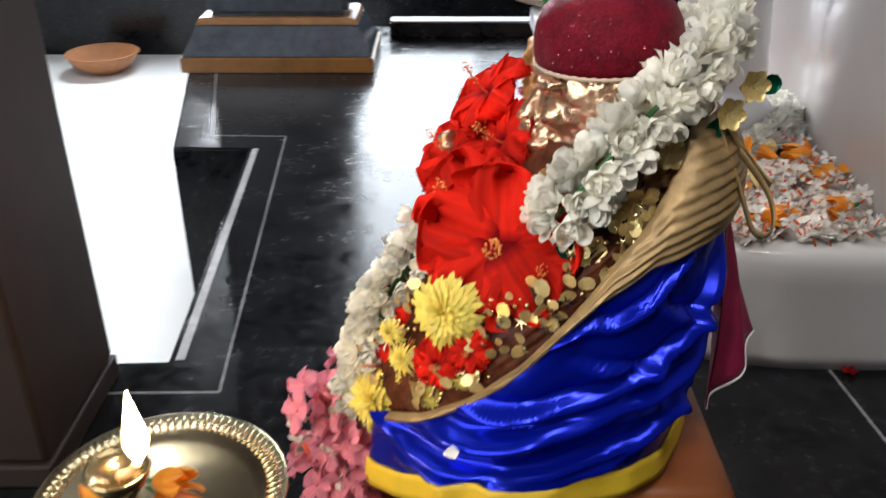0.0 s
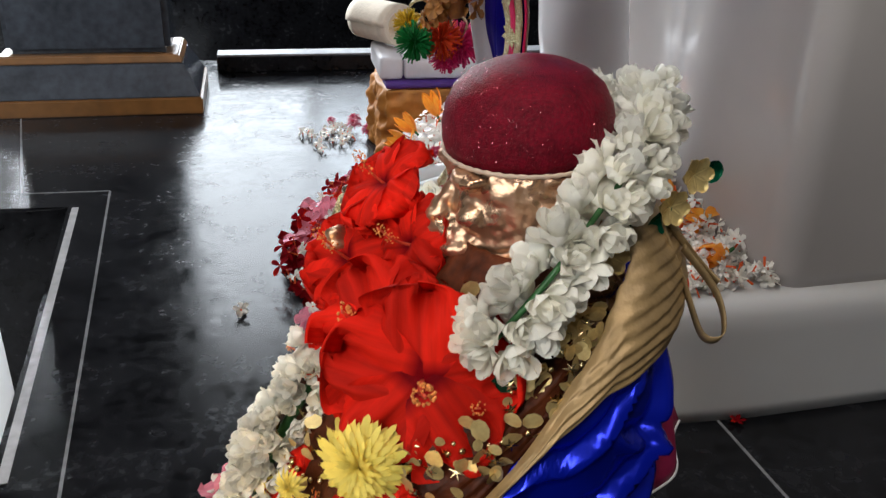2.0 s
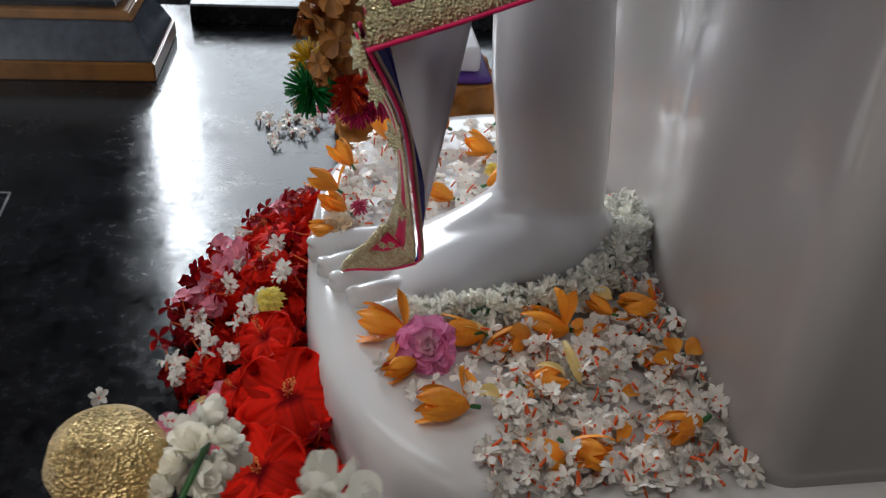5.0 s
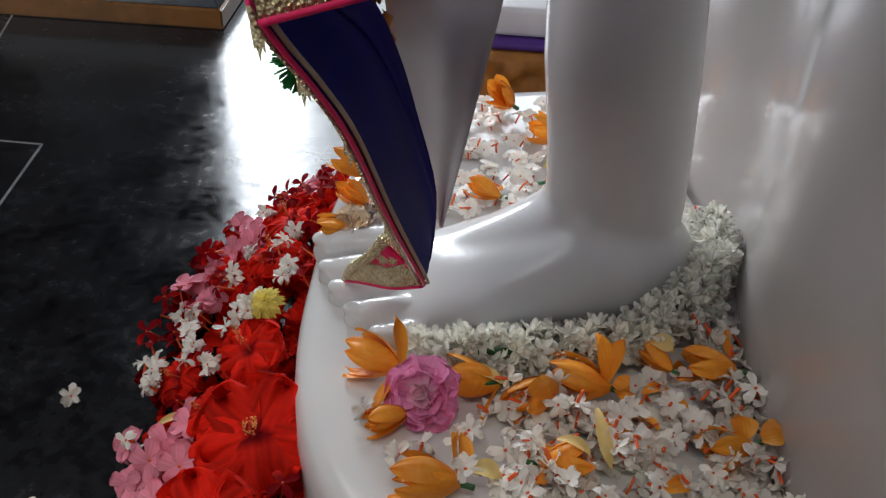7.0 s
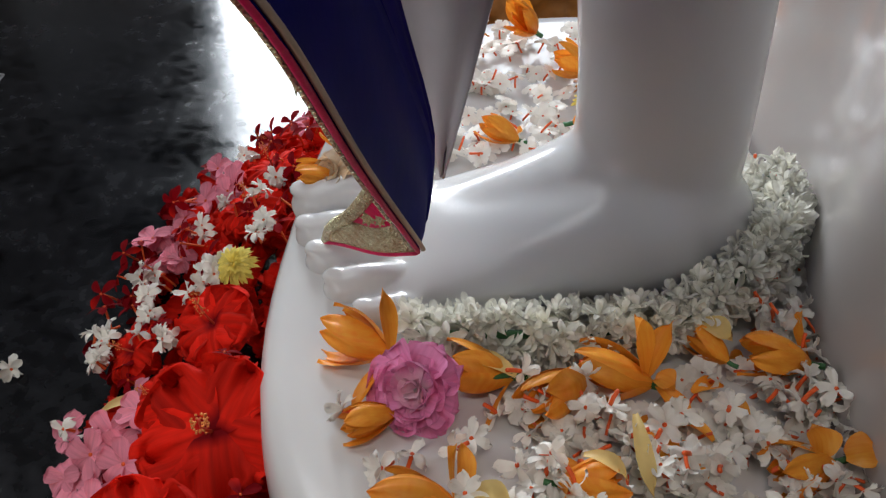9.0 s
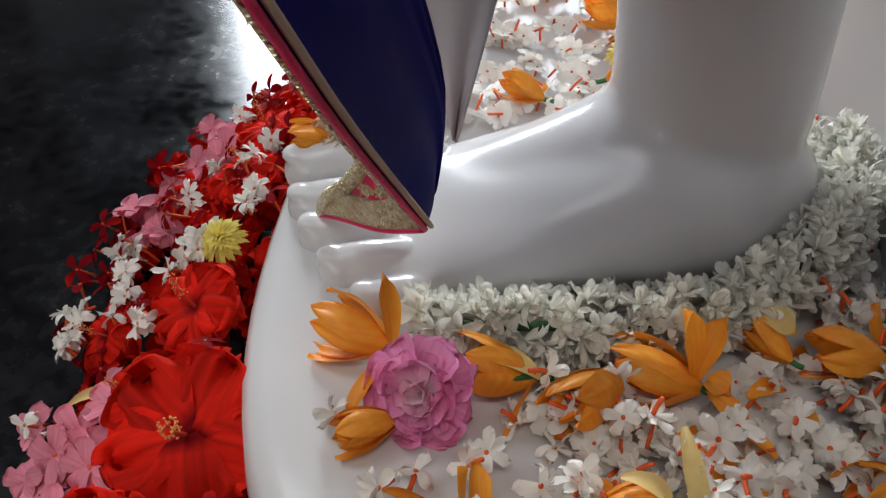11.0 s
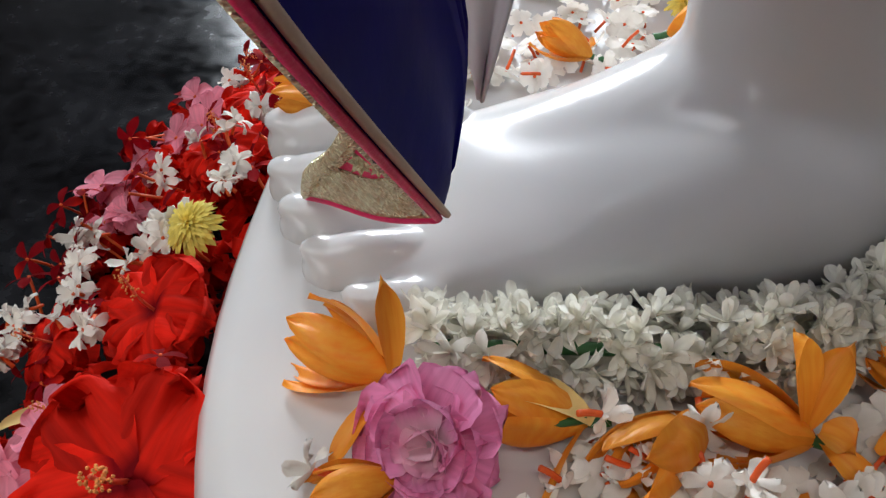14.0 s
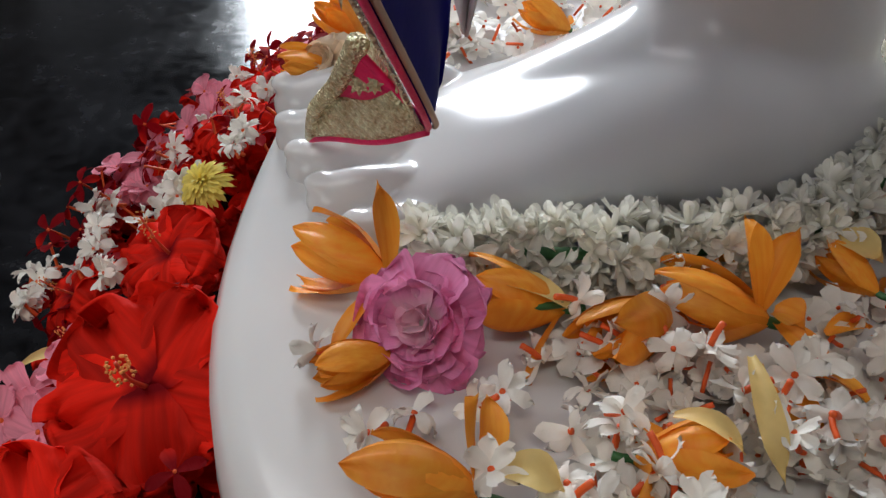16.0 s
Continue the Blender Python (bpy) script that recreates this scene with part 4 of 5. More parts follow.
for v in bm.verts:   # cast curls of beard and hair, and hammered cheeks
    c = v.co
    curl = 0.5 + 0.5 * math.sin(c.z * 620 + c.y * 260 + 5 * noise.noise(c * 45))
    beard = max(0.0, min(1.0, (HC.z - 0.012 - c.z) / 0.012))
    hair = max(0.0, min(1.0, (c.x - HC.x + 0.012) / 0.012))
    v.co = c + v.normal * (0.0026 * curl * max(beard, hair) + 0.0014 * noise.noise(c * 190) + 0.0010 * noise.noise(c * 90 + Vector((3, 1, 2))))
thing("statue", bm, GOLD, "small gilded metal idol of a seated bearded figure", "statue")

cap = root("cap", "maroon glitter cap with white cord edge on the idol", "cap")
bm = bmesh.new()
CAPM = Matrix.Translation(HC + Vector((-0.004, 0.002, 0.031))) @ Matrix.Rotation(radians(-3), 4, "Y") @ Matrix.Diagonal((0.835, 0.86, 0.77, 1))
lathe(bm, [(0.0600, -0.006), (0.0625, 0.004), (0.0625, 0.016), (0.060, 0.030), (0.054, 0.043), (0.044, 0.053), (0.030, 0.060), (0.014, 0.0645), (0.005, 0.067), (0.0005, 0.0685)], 64, m=CAPM @ Matrix.Diagonal((1.0, 0.94, 1.0, 1)))
shell = part("crown", bm, MAROON, cap)
s = shell.modifiers.new("thick", "SOLIDIFY")
s.thickness = 0.002
bm = bmesh.new()
for k in range(1500):
    a, q = R.uniform(0, math.tau), R.uniform(0, 1)
    rad, z = 0.0632 * math.cos(q * 1.3) ** 0.55, 0.002 + 0.058 * math.sin(q * 1.4)
    c = CAPM @ Vector((rad * math.cos(a), rad * 0.94 * math.sin(a), z))
    bmesh.ops.create_grid(bm, x_segments=1, y_segments=1, size=0.0002, matrix=facing(c + (c - HC).normalized() * 0.0008, (c - HC) + Vector((R.gauss(0, 0.02), R.gauss(0, 0.02), R.gauss(0, 0.02))), R.random()))
tagged(part("glitter", bm, GLITTER, cap, "glitter flecks", False), kind="stuff")
bm = bmesh.new()
def cord(u, v):
    a = v * math.tau
    c = CAPM @ Vector((0.0612 * math.cos(a), 0.0578 * math.sin(a), -0.006))
    o = (c - HC).normalized()
    r = 0.0016 + 0.0004 * math.sin(v * 300)
    return c + r * (math.cos(u * math.tau) * o + math.sin(u * math.tau) * Vector((0, 0, 1)))
grid(bm, cord, 6, 160, True)
part("cord", bm, BEIGE, cap, "twisted white cord edge")


def scarf_edge(th):
    """Height of the scarf's lower edge over the blue robe, by angle round the trunk."""
    pts = ((-150, 0.235), (-128, 0.262), (-115, 0.288), (-104, 0.318), (-96, 0.348), (-88, 0.374), (-75, 0.391), (-58, 0.396), (-30, 0.395), (10, 0.392), (60, 0.39))
    for (a, za), (b, zb) in zip(pts, pts[1:]):
        if th <= b:
            return za + (zb - za) * max(0, (th - a) / (b - a))
    return pts[-1][1]


# sagging folds of the satin: angle and height at both ends, sag, width, height
SWAGS = ((-112, 0.288, -18, 0.386, 0.020, 0.0100, 0.015), (-118, 0.262, -12, 0.338, 0.010, 0.0130, 0.016), (-140, 0.236, -20, 0.290, 0.016, 0.0090, 0.013), (-98, 0.345, -52, 0.384, 0.004, 0.0070, 0.010),
         (-84, 0.330, -20, 0.352, 0.018, 0.0060, 0.008), (-72, 0.280, -15, 0.262, -0.004, 0.0060, 0.009), (-128, 0.222, -60, 0.250, 0.006, 0.0070, 0.009), (-60, 0.352, -10, 0.318, 0.004, 0.0080, 0.010))
robe = root("robe", "shiny royal blue satin robe with yellow hem on the idol", "robe")
bm = bmesh.new()
def robe_f(u, v):
    th = -150 + 215 * u
    lo = 0.232 - 0.040 * max(0, min(1, (-105 - th) / 40)) - 0.006 * max(0, min(1, (th + 70) / 40))
    z = lo + (scarf_edge(th) + 0.004 - lo) * v
    fold = 0.006 * noise.noise((th * 0.035, z * 16 - th * 0.02, 0.3)) + 0.0025 * noise.noise((th * 0.09, z * 45 - th * 0.05, 1.3))
    for t0, z0, t1, z1, sag, wide, high in SWAGS:
        q = (th - t0) / (t1 - t0)
        if -0.15 < q < 1.15:
            ridge = z0 + (z1 - z0) * q - sag * 4 * q * (1 - q) + 0.012 * noise.noise((q * 3.5, t0, 0.7))
            d = (z - ridge) / (wide * 0.62)
            fold += 0.80 * high * max(0.0, min(1.0, (q + 0.15) * 4, (1.15 - q) * 4)) * (math.exp(-d * d) - 0.55 * math.exp(-((d - 1.5) / 0.8) ** 2))
    return body(th, z, 0.021 + 0.004 * (1 - v) + max(-0.012, fold) * max(0.15, min(1.0, (-12 - th) / 25)))
grid(bm, robe_f, 150, 60)
s = part("cloth", bm, SATIN, robe).modifiers.new("cloth", "SOLIDIFY")
s.thickness = 0.002
bm = bmesh.new()
def hem_f(u, v):
    p = robe_f(u, 0.0)
    c = Vector((0.08, 0.60, p.z))
    return p + (p - c).normalized() * (0.002 + 0.003 * v) + Vector((0, 0, 0.003 - 0.022 * v)) + Vector((0, 0, 0.001 * math.sin(u * 60)))
grid(bm, hem_f, 120, 4)
s = part("hem", bm, YELLOWHEM, robe, "bright yellow hem band").modifiers.new("cloth", "SOLIDIFY")
s.thickness = 0.002

scarf = root("scarf", "ribbed gold tissue scarf draped over the idol's shoulder", "scarf")
bm = bmesh.new()
def scarf_f(u, v):
    th = -140 + 200 * u
    lo = scarf_edge(th) - 0.002
    wide = 0.009 + 0.064 * min(1, max(0, (th + 104) / 46)) ** 1.3
    z = min(lo + wide * v, 0.466)
    rib = 0.0010 * math.sin((v * wide) * 900 + 1.2 * math.sin(th * 0.05)) * min(1, wide / 0.03) + 0.0012 * noise.noise((th * 0.1, v * 6, 1.0))
    puff = 0.008 * min(1, max(0, (th + 110) / 50)) * math.sin(math.pi * min(1, v * 0.8 + 0.2)) ** 0.7
    return body(th, z, 0.022 + rib + puff + 0.004 * math.sin(v * math.pi))
grid(bm, scarf_f, 140, 60)
s = part("cloth", bm, SCARF, scarf).modifiers.new("cloth", "SOLIDIFY")
s.thickness = 0.0022

sash = root("sequined_cloth", "brown net cloth sewn with gold sequins on the idol's chest", "cloth")
bm = bmesh.new()
sash_low = lambda th: 0.215 if th < -145 else scarf_edge(th) - 0.010
grid(bm, lambda u, v: body(-215 + 130 * u, sash_low(-215 + 130 * u) + (0.445 - sash_low(-215 + 130 * u)) * v, 0.010 + 0.003 * noise.noise((u * 30, v * 20, 0))), 60, 40)
s = part("net", bm, SEQUIN, sash).modifiers.new("cloth", "SOLIDIFY")
s.thickness = 0.002
disc, petalstar = bmesh.new(), bmesh.new()
bmesh.ops.create_circle(disc, cap_ends=True, segments=9, radius=0.0052)
for v in disc.verts:
    v.co.x *= 1.3
    v.co.z = 0.8 * (v.co.x ** 2 + v.co.y ** 2) / 0.01
hub = petalstar.verts.new((0, 0, 0.0012))
tips = [petalstar.verts.new(((0.006 if k % 2 else 0.0018) * math.cos(k * math.tau / 12), (0.006 if k % 2 else 0.0018) * math.sin(k * math.tau / 12), 0)) for k in range(12)]
for k in range(12):
    petalstar.faces.new((hub, tips[k], tips[(k + 1) % 12]))
SEQM = [finish(disc, "sequin", FOIL), finish(petalstar, "sequin", BRASS)]
for k in range(300):
    th = R.uniform(-200, -78)
    top = min(0.43, scarf_edge(th) + (0.19 if th < -135 else 0.09))
    z = R.uniform(0.225 if th < -138 else scarf_edge(th) + 0.012, max(0.24, top))
    p, q = body(th, z, 0.014 + R.uniform(0, 0.006)), body(th, z)
    part("sequin", R.choice(SEQM), None, sash, m=facing(p, (p - q) + Vector((R.gauss(0, 0.006), R.gauss(0, 0.006), R.gauss(0, 0.006))), R.random() * 6, R.uniform(0.55, 1.0)))

for k in range(6):
    bm = bmesh.new()
    for q in range(34):
        th = -205 + 110 * q / 33
        z = min(scarf_edge(th) + 0.075, 0.262 + 0.022 * k + 0.03 * math.sin(q / 33 * 3.1 + k))
        if z < scarf_edge(th) + 0.01 and th > -140:
            continue
        bmesh.ops.create_icosphere(bm, subdivisions=1, radius=R.uniform(0.0016, 0.0024), matrix=Matrix.Translation(body(th, z, 0.016)))
    tagged(part("bead_string", bm, BRASS, sash, "string of small gold beads"), kind="stuff")

veil = root("veil", "magenta net veil hanging behind the idol", "veil")
bm = bmesh.new()
def veil_f(u, v):
    top = Vector((0.200 + 0.02 * u, 0.56 + 0.10 * u, 0.40))
    bot = Vector((0.214 + 0.055 * u, 0.555 + 0.06 * u, 0.215 + 0.035 * u))
    return top.lerp(bot, v) + Vector((0.004 * math.sin(u * 9 + v * 3), -0.006 * math.sin(u * 7 + v * 4), 0))
grid(bm, veil_f, 24, 24)
s = part("net", bm, VEIL, veil).modifiers.new("cloth", "SOLIDIFY")
s.thickness = 0.001
bm = bmesh.new()
tube(bm, [veil_f(u / 8, 1) for u in range(9)], 0.0012, 6, 32)
part("thread", bm, LINING, veil, "pale stitched edge")
ribbon = root("ribbon", "thin gold ribbon loop hanging behind the idol's collar", "ribbon")
for pts in ([(0.185, 0.55, 0.462), (0.200, 0.535, 0.425), (0.212, 0.525, 0.395), (0.222, 0.52, 0.398), (0.219, 0.53, 0.42), (0.200, 0.545, 0.445)], [(0.19, 0.555, 0.462), (0.212, 0.545, 0.435), (0.222, 0.535, 0.425)]):
    bm = bmesh.new()
    def rib(u, v):
        return spline(pts, v) + Vector((0.0, -0.001, 0.002)) * (u - 0.5) * 3
    grid(bm, rib, 2, 40)
    part("strip", bm, SCARF, ribbon).modifiers.new("thick", "SOLIDIFY").thickness = 0.0008

# ---- garlands and flowers on the idol ----
garland("jasmine_garland", "thick white jasmine garland round the idol's neck", [(0.072, 0.506, 0.412), (0.086, 0.498, 0.437), (0.108, 0.503, 0.462), (0.135, 0.523, 0.483), (0.164, 0.553, 0.496), (0.188, 0.590, 0.508), (0.200, 0.628, 0.508), (0.188, 0.662, 0.495)], 0.0095, 0.0130, 96, 12, 3)
garland("jasmine_garland", "slim cream jasmine garland falling down the idol's front", [tuple(body(-170, z, 0.016)) for z in (0.365, 0.33, 0.30, 0.27, 0.24, 0.212)] + [(-0.076, 0.61, 0.165), (-0.082, 0.60, 0.13)], 0.018, 0.0092, 270, 11, 4)
garland("jasmine_garland", "white jasmine garland behind the brass pot", [(0.085, 0.80, 0.31), (0.105, 0.83, 0.34), (0.108, 0.87, 0.325), (0.095, 0.88, 0.28)], 0.012, 0.011, 46, 11, 5)

for k in range(5):
    spot = ((0.205, 0.556, 0.487), (0.150, 0.535, 0.448), (0.118, 0.512, 0.420), (0.095, 0.498, 0.395), (0.19, 0.55, 0.47))[k]
    ob = root("sequin_flower", "gold foil flower with green leaf under the garland", "ornament", "gold foil flowers")
    ob.matrix_basis = facing(spot, (0.25, -1, 0.15), k)
    for q in range(6):
        bm = bmesh.new()
        petal(bm, 0.013, 0.009, lift=0.35, cup=0.15, sharp=0.6, nu=4, nv=4, seed=q)
        part("foil_petal", bm, FOIL, ob, m=Matrix.Rotation(q * math.tau / 6, 4, "Z"))
    bm = bmesh.new()
    petal(bm, 0.024, 0.014, lift=-0.1, cup=0.2, nu=4, nv=5)
    part("foil_leaf", bm, GREENFOIL, ob, "green foil leaf")

for kind, loc, nrm, spin, s in (
        ("hib1", (0.038, 0.514, 0.388), (-0.35, -0.90, 0.35), 0.4, 1.0), ("hib2", (0.062, 0.520, 0.368), (0.05, -1, 0.25), 1.2, 0.75),
        ("hib2", (0.036, 0.645, 0.452), (-0.75, -0.15, 0.75), 0.2, 0.95), ("hib3", (0.048, 0.602, 0.428), (-0.9, -0.3, 0.35), 1.0, 0.75),
        ("hib2", (0.012, 0.645, 0.398), (-0.6, -0.5, 0.6), 2.0, 1.0), ("hib1", (0.020, 0.560, 0.392), (-0.65, -0.55, 0.5), 1.1, 0.85), ("hib3", (-0.006, 0.580, 0.352), (-0.9, -0.4, 0.3), 0.4, 0.75), ("hib3", (-0.014, 0.622, 0.338), (-0.95, -0.2, 0.3), 1.4, 0.7), ("hib3", (-0.022, 0.590, 0.312), (-0.8, -0.6, 0.2), 2.0, 0.50),
        ("hib3", (-0.018, 0.545, 0.300), (-0.5, -0.9, 0.1), 0.0, 0.7), ("hib2", (0.038, 0.845, 0.285), (-0.6, -0.7, 0.5), 1.0, 1.0),
        ("hib3", (-0.004, 0.497, 0.305), (-0.4, -0.9, 0.2), 0.7, 0.55), ("hib3", (0.018, 0.487, 0.322), (-0.2, -0.95, 0.2), 1.7, 0.5), ("mumsmall", (0.012, 0.490, 0.298), (-0.3, -0.9, 0.2), 1.7, 0.9), ("mumsmall", (-0.038, 0.525, 0.312), (-0.6, -0.7, 0.2), 0.7, 1.0), ("hib3", (-0.045, 0.556, 0.262), (-0.7, -0.7, 0.2), 2.7, 0.6),
        ("mum", (0.002, 0.500, 0.345), (-0.45, -0.85, 0.35), 0, 1.0), ("mumsmall", (-0.030, 0.520, 0.292), (-0.5, -0.8, 0.3), 1, 1.1),
        ("mum", (-0.052, 0.545, 0.236), (-0.6, -0.8, 0.3), 2, 1.05), ("mumsmall", (-0.026, 0.528, 0.268), (-0.4, -0.9, 0.3), 0, 1.1), ("mumsmall", (-0.010, 0.498, 0.276), (-0.3, -0.9, 0.3), 1, 1.0), ("mumsmall", (-0.055, 0.565, 0.285), (-0.8, -0.5, 0.3), 1, 1.0)):
    place(kind, facing(loc, nrm, spin, s))
for k in range(52):
    u = R.random()
    c = Vector((-0.085, 0.60, 0.20)).lerp(Vector((-0.105, 0.57, 0.045)), u) + Vector((R.gauss(0, 0.020), R.gauss(0, 0.030), R.gauss(0, 0.012)))
    c.z = max(c.z, 0.012)
    place("pink%d" % R.randrange(4), facing(c, (-0.7 + R.gauss(0, 0.4), -0.5 + R.gauss(0, 0.4), 0.6 + R.gauss(0, 0.3)), R.random() * 6, R.uniform(0.75, 1.1)))
for k in range(14):
    c = Vector((-0.10, 0.60, 0.22)).lerp(Vector((-0.08, 0.56, 0.10)), R.random()) + Vector((R.gauss(0, 0.016), R.gauss(0, 0.02), R.gauss(0, 0.012)))
    place("parijat%d" % R.randrange(6), facing(c, (R.gauss(-0.5, 0.4), R.gauss(-0.5, 0.4), 0.7), R.random() * 6, 1.0))
# heap of blooms that carries the flowers between the seat and the floor
bm = bmesh.new()
for k in range(160):
    u = R.random()
    c = Vector((-0.062, 0.615, 0.20 * (1 - u))) + Vector((R.gauss(-0.03 * u, 0.022), R.gauss(-0.01, 0.045), 0.01))
    for q in range(4):
        petal(bm, 0.018, 0.016, facing(c, (R.gauss(-0.5, 0.6), R.gauss(-0.4, 0.6), R.gauss(0.4, 0.4)), q * 1.57), lift=0.4, curl=0.4, cup=0.2, ruffle=0.1, nu=3, nv=3, seed=k)
thing("petal_heap", bm, PINK, "heap of loose pink petals against the idol's seat", "petals", kind="stuff")
bm = bmesh.new()
petal(bm, 0.012, 0.009, Matrix.Rotation(0.3, 4, "Z"), lift=0.1, cup=0.15, nu=4, nv=4)
thing("loose_petal", bm, BUD, "single white petal fallen on the blue robe", "petal").matrix_basis = facing((0.000, 0.452, 0.262), (-0.2, -0.8, 0.6), 0, 1)
pot = root("brass_pot", "small round brass pot with a garland", "pot")
bm = bmesh.new()
lathe(bm, [(0.0, -0.03), (0.022, -0.028), (0.034, -0.012), (0.037, 0.004), (0.031, 0.020), (0.018, 0.030), (0.0, 0.034)], 32, (0.052, 0.845, 0.335))
part("bowl", bm, POTGOLD, pot)
bm = bmesh.new()
lathe(bm, [(0.06, 0.0), (0.06, 0.02), (0.03, 0.06), (0.02, 0.15), (0.018, 0.24), (0.022, 0.312), (0.0, 0.312)], 24, (0.052, 0.845, 0.0))
part("stand", bm, BRASS, pot)

# ---- lamp and plate ----
lamp = root("oil_lamp", "brass standing oil lamp with a burning wick", "lamp")
bm = bmesh.new()
lathe(bm, [(0.0, 0.0), (0.05, 0.0), (0.05, 0.012), (0.022, 0.03), (0.010, 0.06), (0.009, 0.12), (0.016, 0.135), (0.009, 0.15), (0.010, 0.222), (0.018, 0.234), (0.023, 0.246), (0.021, 0.248), (0.016, 0.240), (0.0, 0.236)], 32, (-0.225, 0.455, 0.0))
part("stand", bm, BRASS, lamp)
bm = bmesh.new()
tube(bm, [(-0.225, 0.455, 0.24), (-0.215, 0.452, 0.246), (-0.208, 0.450, 0.256)], 0.0035, 7, 6)
part("wick", bm, BEIGE, lamp)
bm = bmesh.new()
lathe(bm, [(0.0005, 0.0), (0.0065, 0.010), (0.0085, 0.018), (0.0065, 0.032), (0.003, 0.048), (0.0004, 0.060)], 16, (-0.206, 0.450, 0.256))
part("flame", bm, FLAME, lamp, "bright yellow flame")
plate = root("metal_plate", "round brass plate with beaded fluted rim", "plate")
PC = Vector((-0.270, 0.620, 0.045))
bm = bmesh.new()
lathe(bm, [(0.0, 0.004), (0.085, 0.004), (0.094, 0.010), (0.118, 0.018), (0.121, 0.021), (0.118, 0.022), (0.093, 0.013), (0.084, 0.0075), (0.0, 0.0075)], 72, PC)
part("dish", bm, PLATE, plate)
bm = bmesh.new()
for k in range(84):
    a = k * math.tau / 84
    m = Matrix.Translation(PC + Vector((0.107 * math.cos(a), 0.107 * math.sin(a), 0.0185))) @ Matrix.Rotation(a, 4, "Z") @ Matrix.Rotation(-0.3, 4, "Y") @ Matrix.Diagonal((0.011, 0.0026, 0.0022, 1))
    bmesh.ops.create_icosphere(bm, subdivisions=1, radius=1, matrix=m)
tagged(part("fluting", bm, PLATE, plate), kind="stuff")
bm = bmesh.new()
lathe(bm, [(0.0, 0.0), (0.07, 0.0), (0.07, 0.008), (0.04, 0.02), (0.04, 0.04), (0.06, 0.0485), (0.0, 0.0485)], 32, (PC.x, PC.y, 0.0))
part("foot", bm, BRASS, plate)
place("champak0", facing((-0.285, 0.640, 0.060), (0.8, -0.2, 0.25), 0, 1.1))
place("champak1", facing((-0.31, 0.60, 0.060), (0.3, -0.8, 0.3), 0, 1.0))

# ---- flowers on the marble ----
Z = SLAB_Z
garland("jasmine_garland", "white jasmine garland laid along the marble foot", [(0.272, 1.180, 0.178), (0.325, 1.182, 0.184), (0.379, 1.187, 0.186), (0.426, 1.197, 0.188), (0.466, 1.213, 0.191), (0.503, 1.243, 0.198), (0.535, 1.283, 0.208), (0.554, 1.335, 0.206), (0.556, 1.385, 0.196)], 0.0165, 0.0108, 275, 6, 6, star=True)
place("creamrose", facing((0.192, 1.348, 0.183), (-0.4, -0.4, 0.8), 0.5, 0.62))
place("rose", facing((0.284, 1.126, 0.186), (-0.25, -0.66, 0.70), 0.5, 0.79))


def lay(kind, base, tip, spin=0.0, s=1.0):
    """A flower that lies along the line from its stalk to its open end."""
    return place(kind, facing(base, Vector(tip) - Vector(base), spin, s))


def loose(base, tip, width, material, label, bend=0.3, twist=0.0):
    """One long petal from base to tip."""
    d = Vector(tip) - Vector(base)
    x = d.normalized()
    y = Vector((0, 0, 1)).cross(x).normalized()
    m = Matrix((x, y, x.cross(y))).transposed().to_4x4()
    bm = bmesh.new()
    petal(bm, d.length, width, lift=bend, curl=bend * 2, cup=0.25, ruffle=0.04, sharp=0.75, base=0.3, nu=6, nv=10, seed=int(base[0] * 9000))
    ob = thing("loose_petal", bm, material, label, "petal", "loose petals")
    ob.matrix_basis = Matrix.Translation(base) @ m @ Matrix.Rotation(twist, 4, "X")
    return ob


for kind, base, tip, spin, s in (
        ("champak0", (0.262, 1.157, 0.183), (0.214, 1.174, 0.186), 0.3, 1.0), ("champak1", (0.272, 1.112, 0.180), (0.243, 1.100, 0.178), 1.3, 0.75),
        ("champak0", (0.393, 1.153, 0.184), (0.357, 1.126, 0.187), 2.2, 1.05), ("champak0", (0.436, 1.150, 0.184), (0.394, 1.155, 0.190), 0.8, 1.05),
        ("champak3", (0.345, 1.146, 0.183), (0.300, 1.152, 0.186), 2.0, 0.95), ("champak2", (0.316, 1.046, 0.180), (0.268, 1.047, 0.184), 0.0, 1.05),
        ("champak1", (0.372, 1.068, 0.182), (0.410, 1.072, 0.190), 0.4, 0.85), ("champak3", (0.540, 1.100, 0.186), (0.500, 1.086, 0.190), 0.9, 1.0),
        ("champak2", (0.545, 1.180, 0.186), (0.505, 1.182, 0.190), 0.4, 0.95), ("champak1", (0.490, 1.176, 0.184), (0.468, 1.196, 0.190), 1.4, 0.7),
        ("champak0", (0.530, 1.010, 0.186), (0.490, 1.000, 0.190), 1.9, 1.0), ("champak1", (0.395, 0.990, 0.184), (0.430, 0.970, 0.190), 0.9, 0.9)):
    lay(kind, base, tip, spin, s)
STANDING = "orange champak petal standing off its flower"
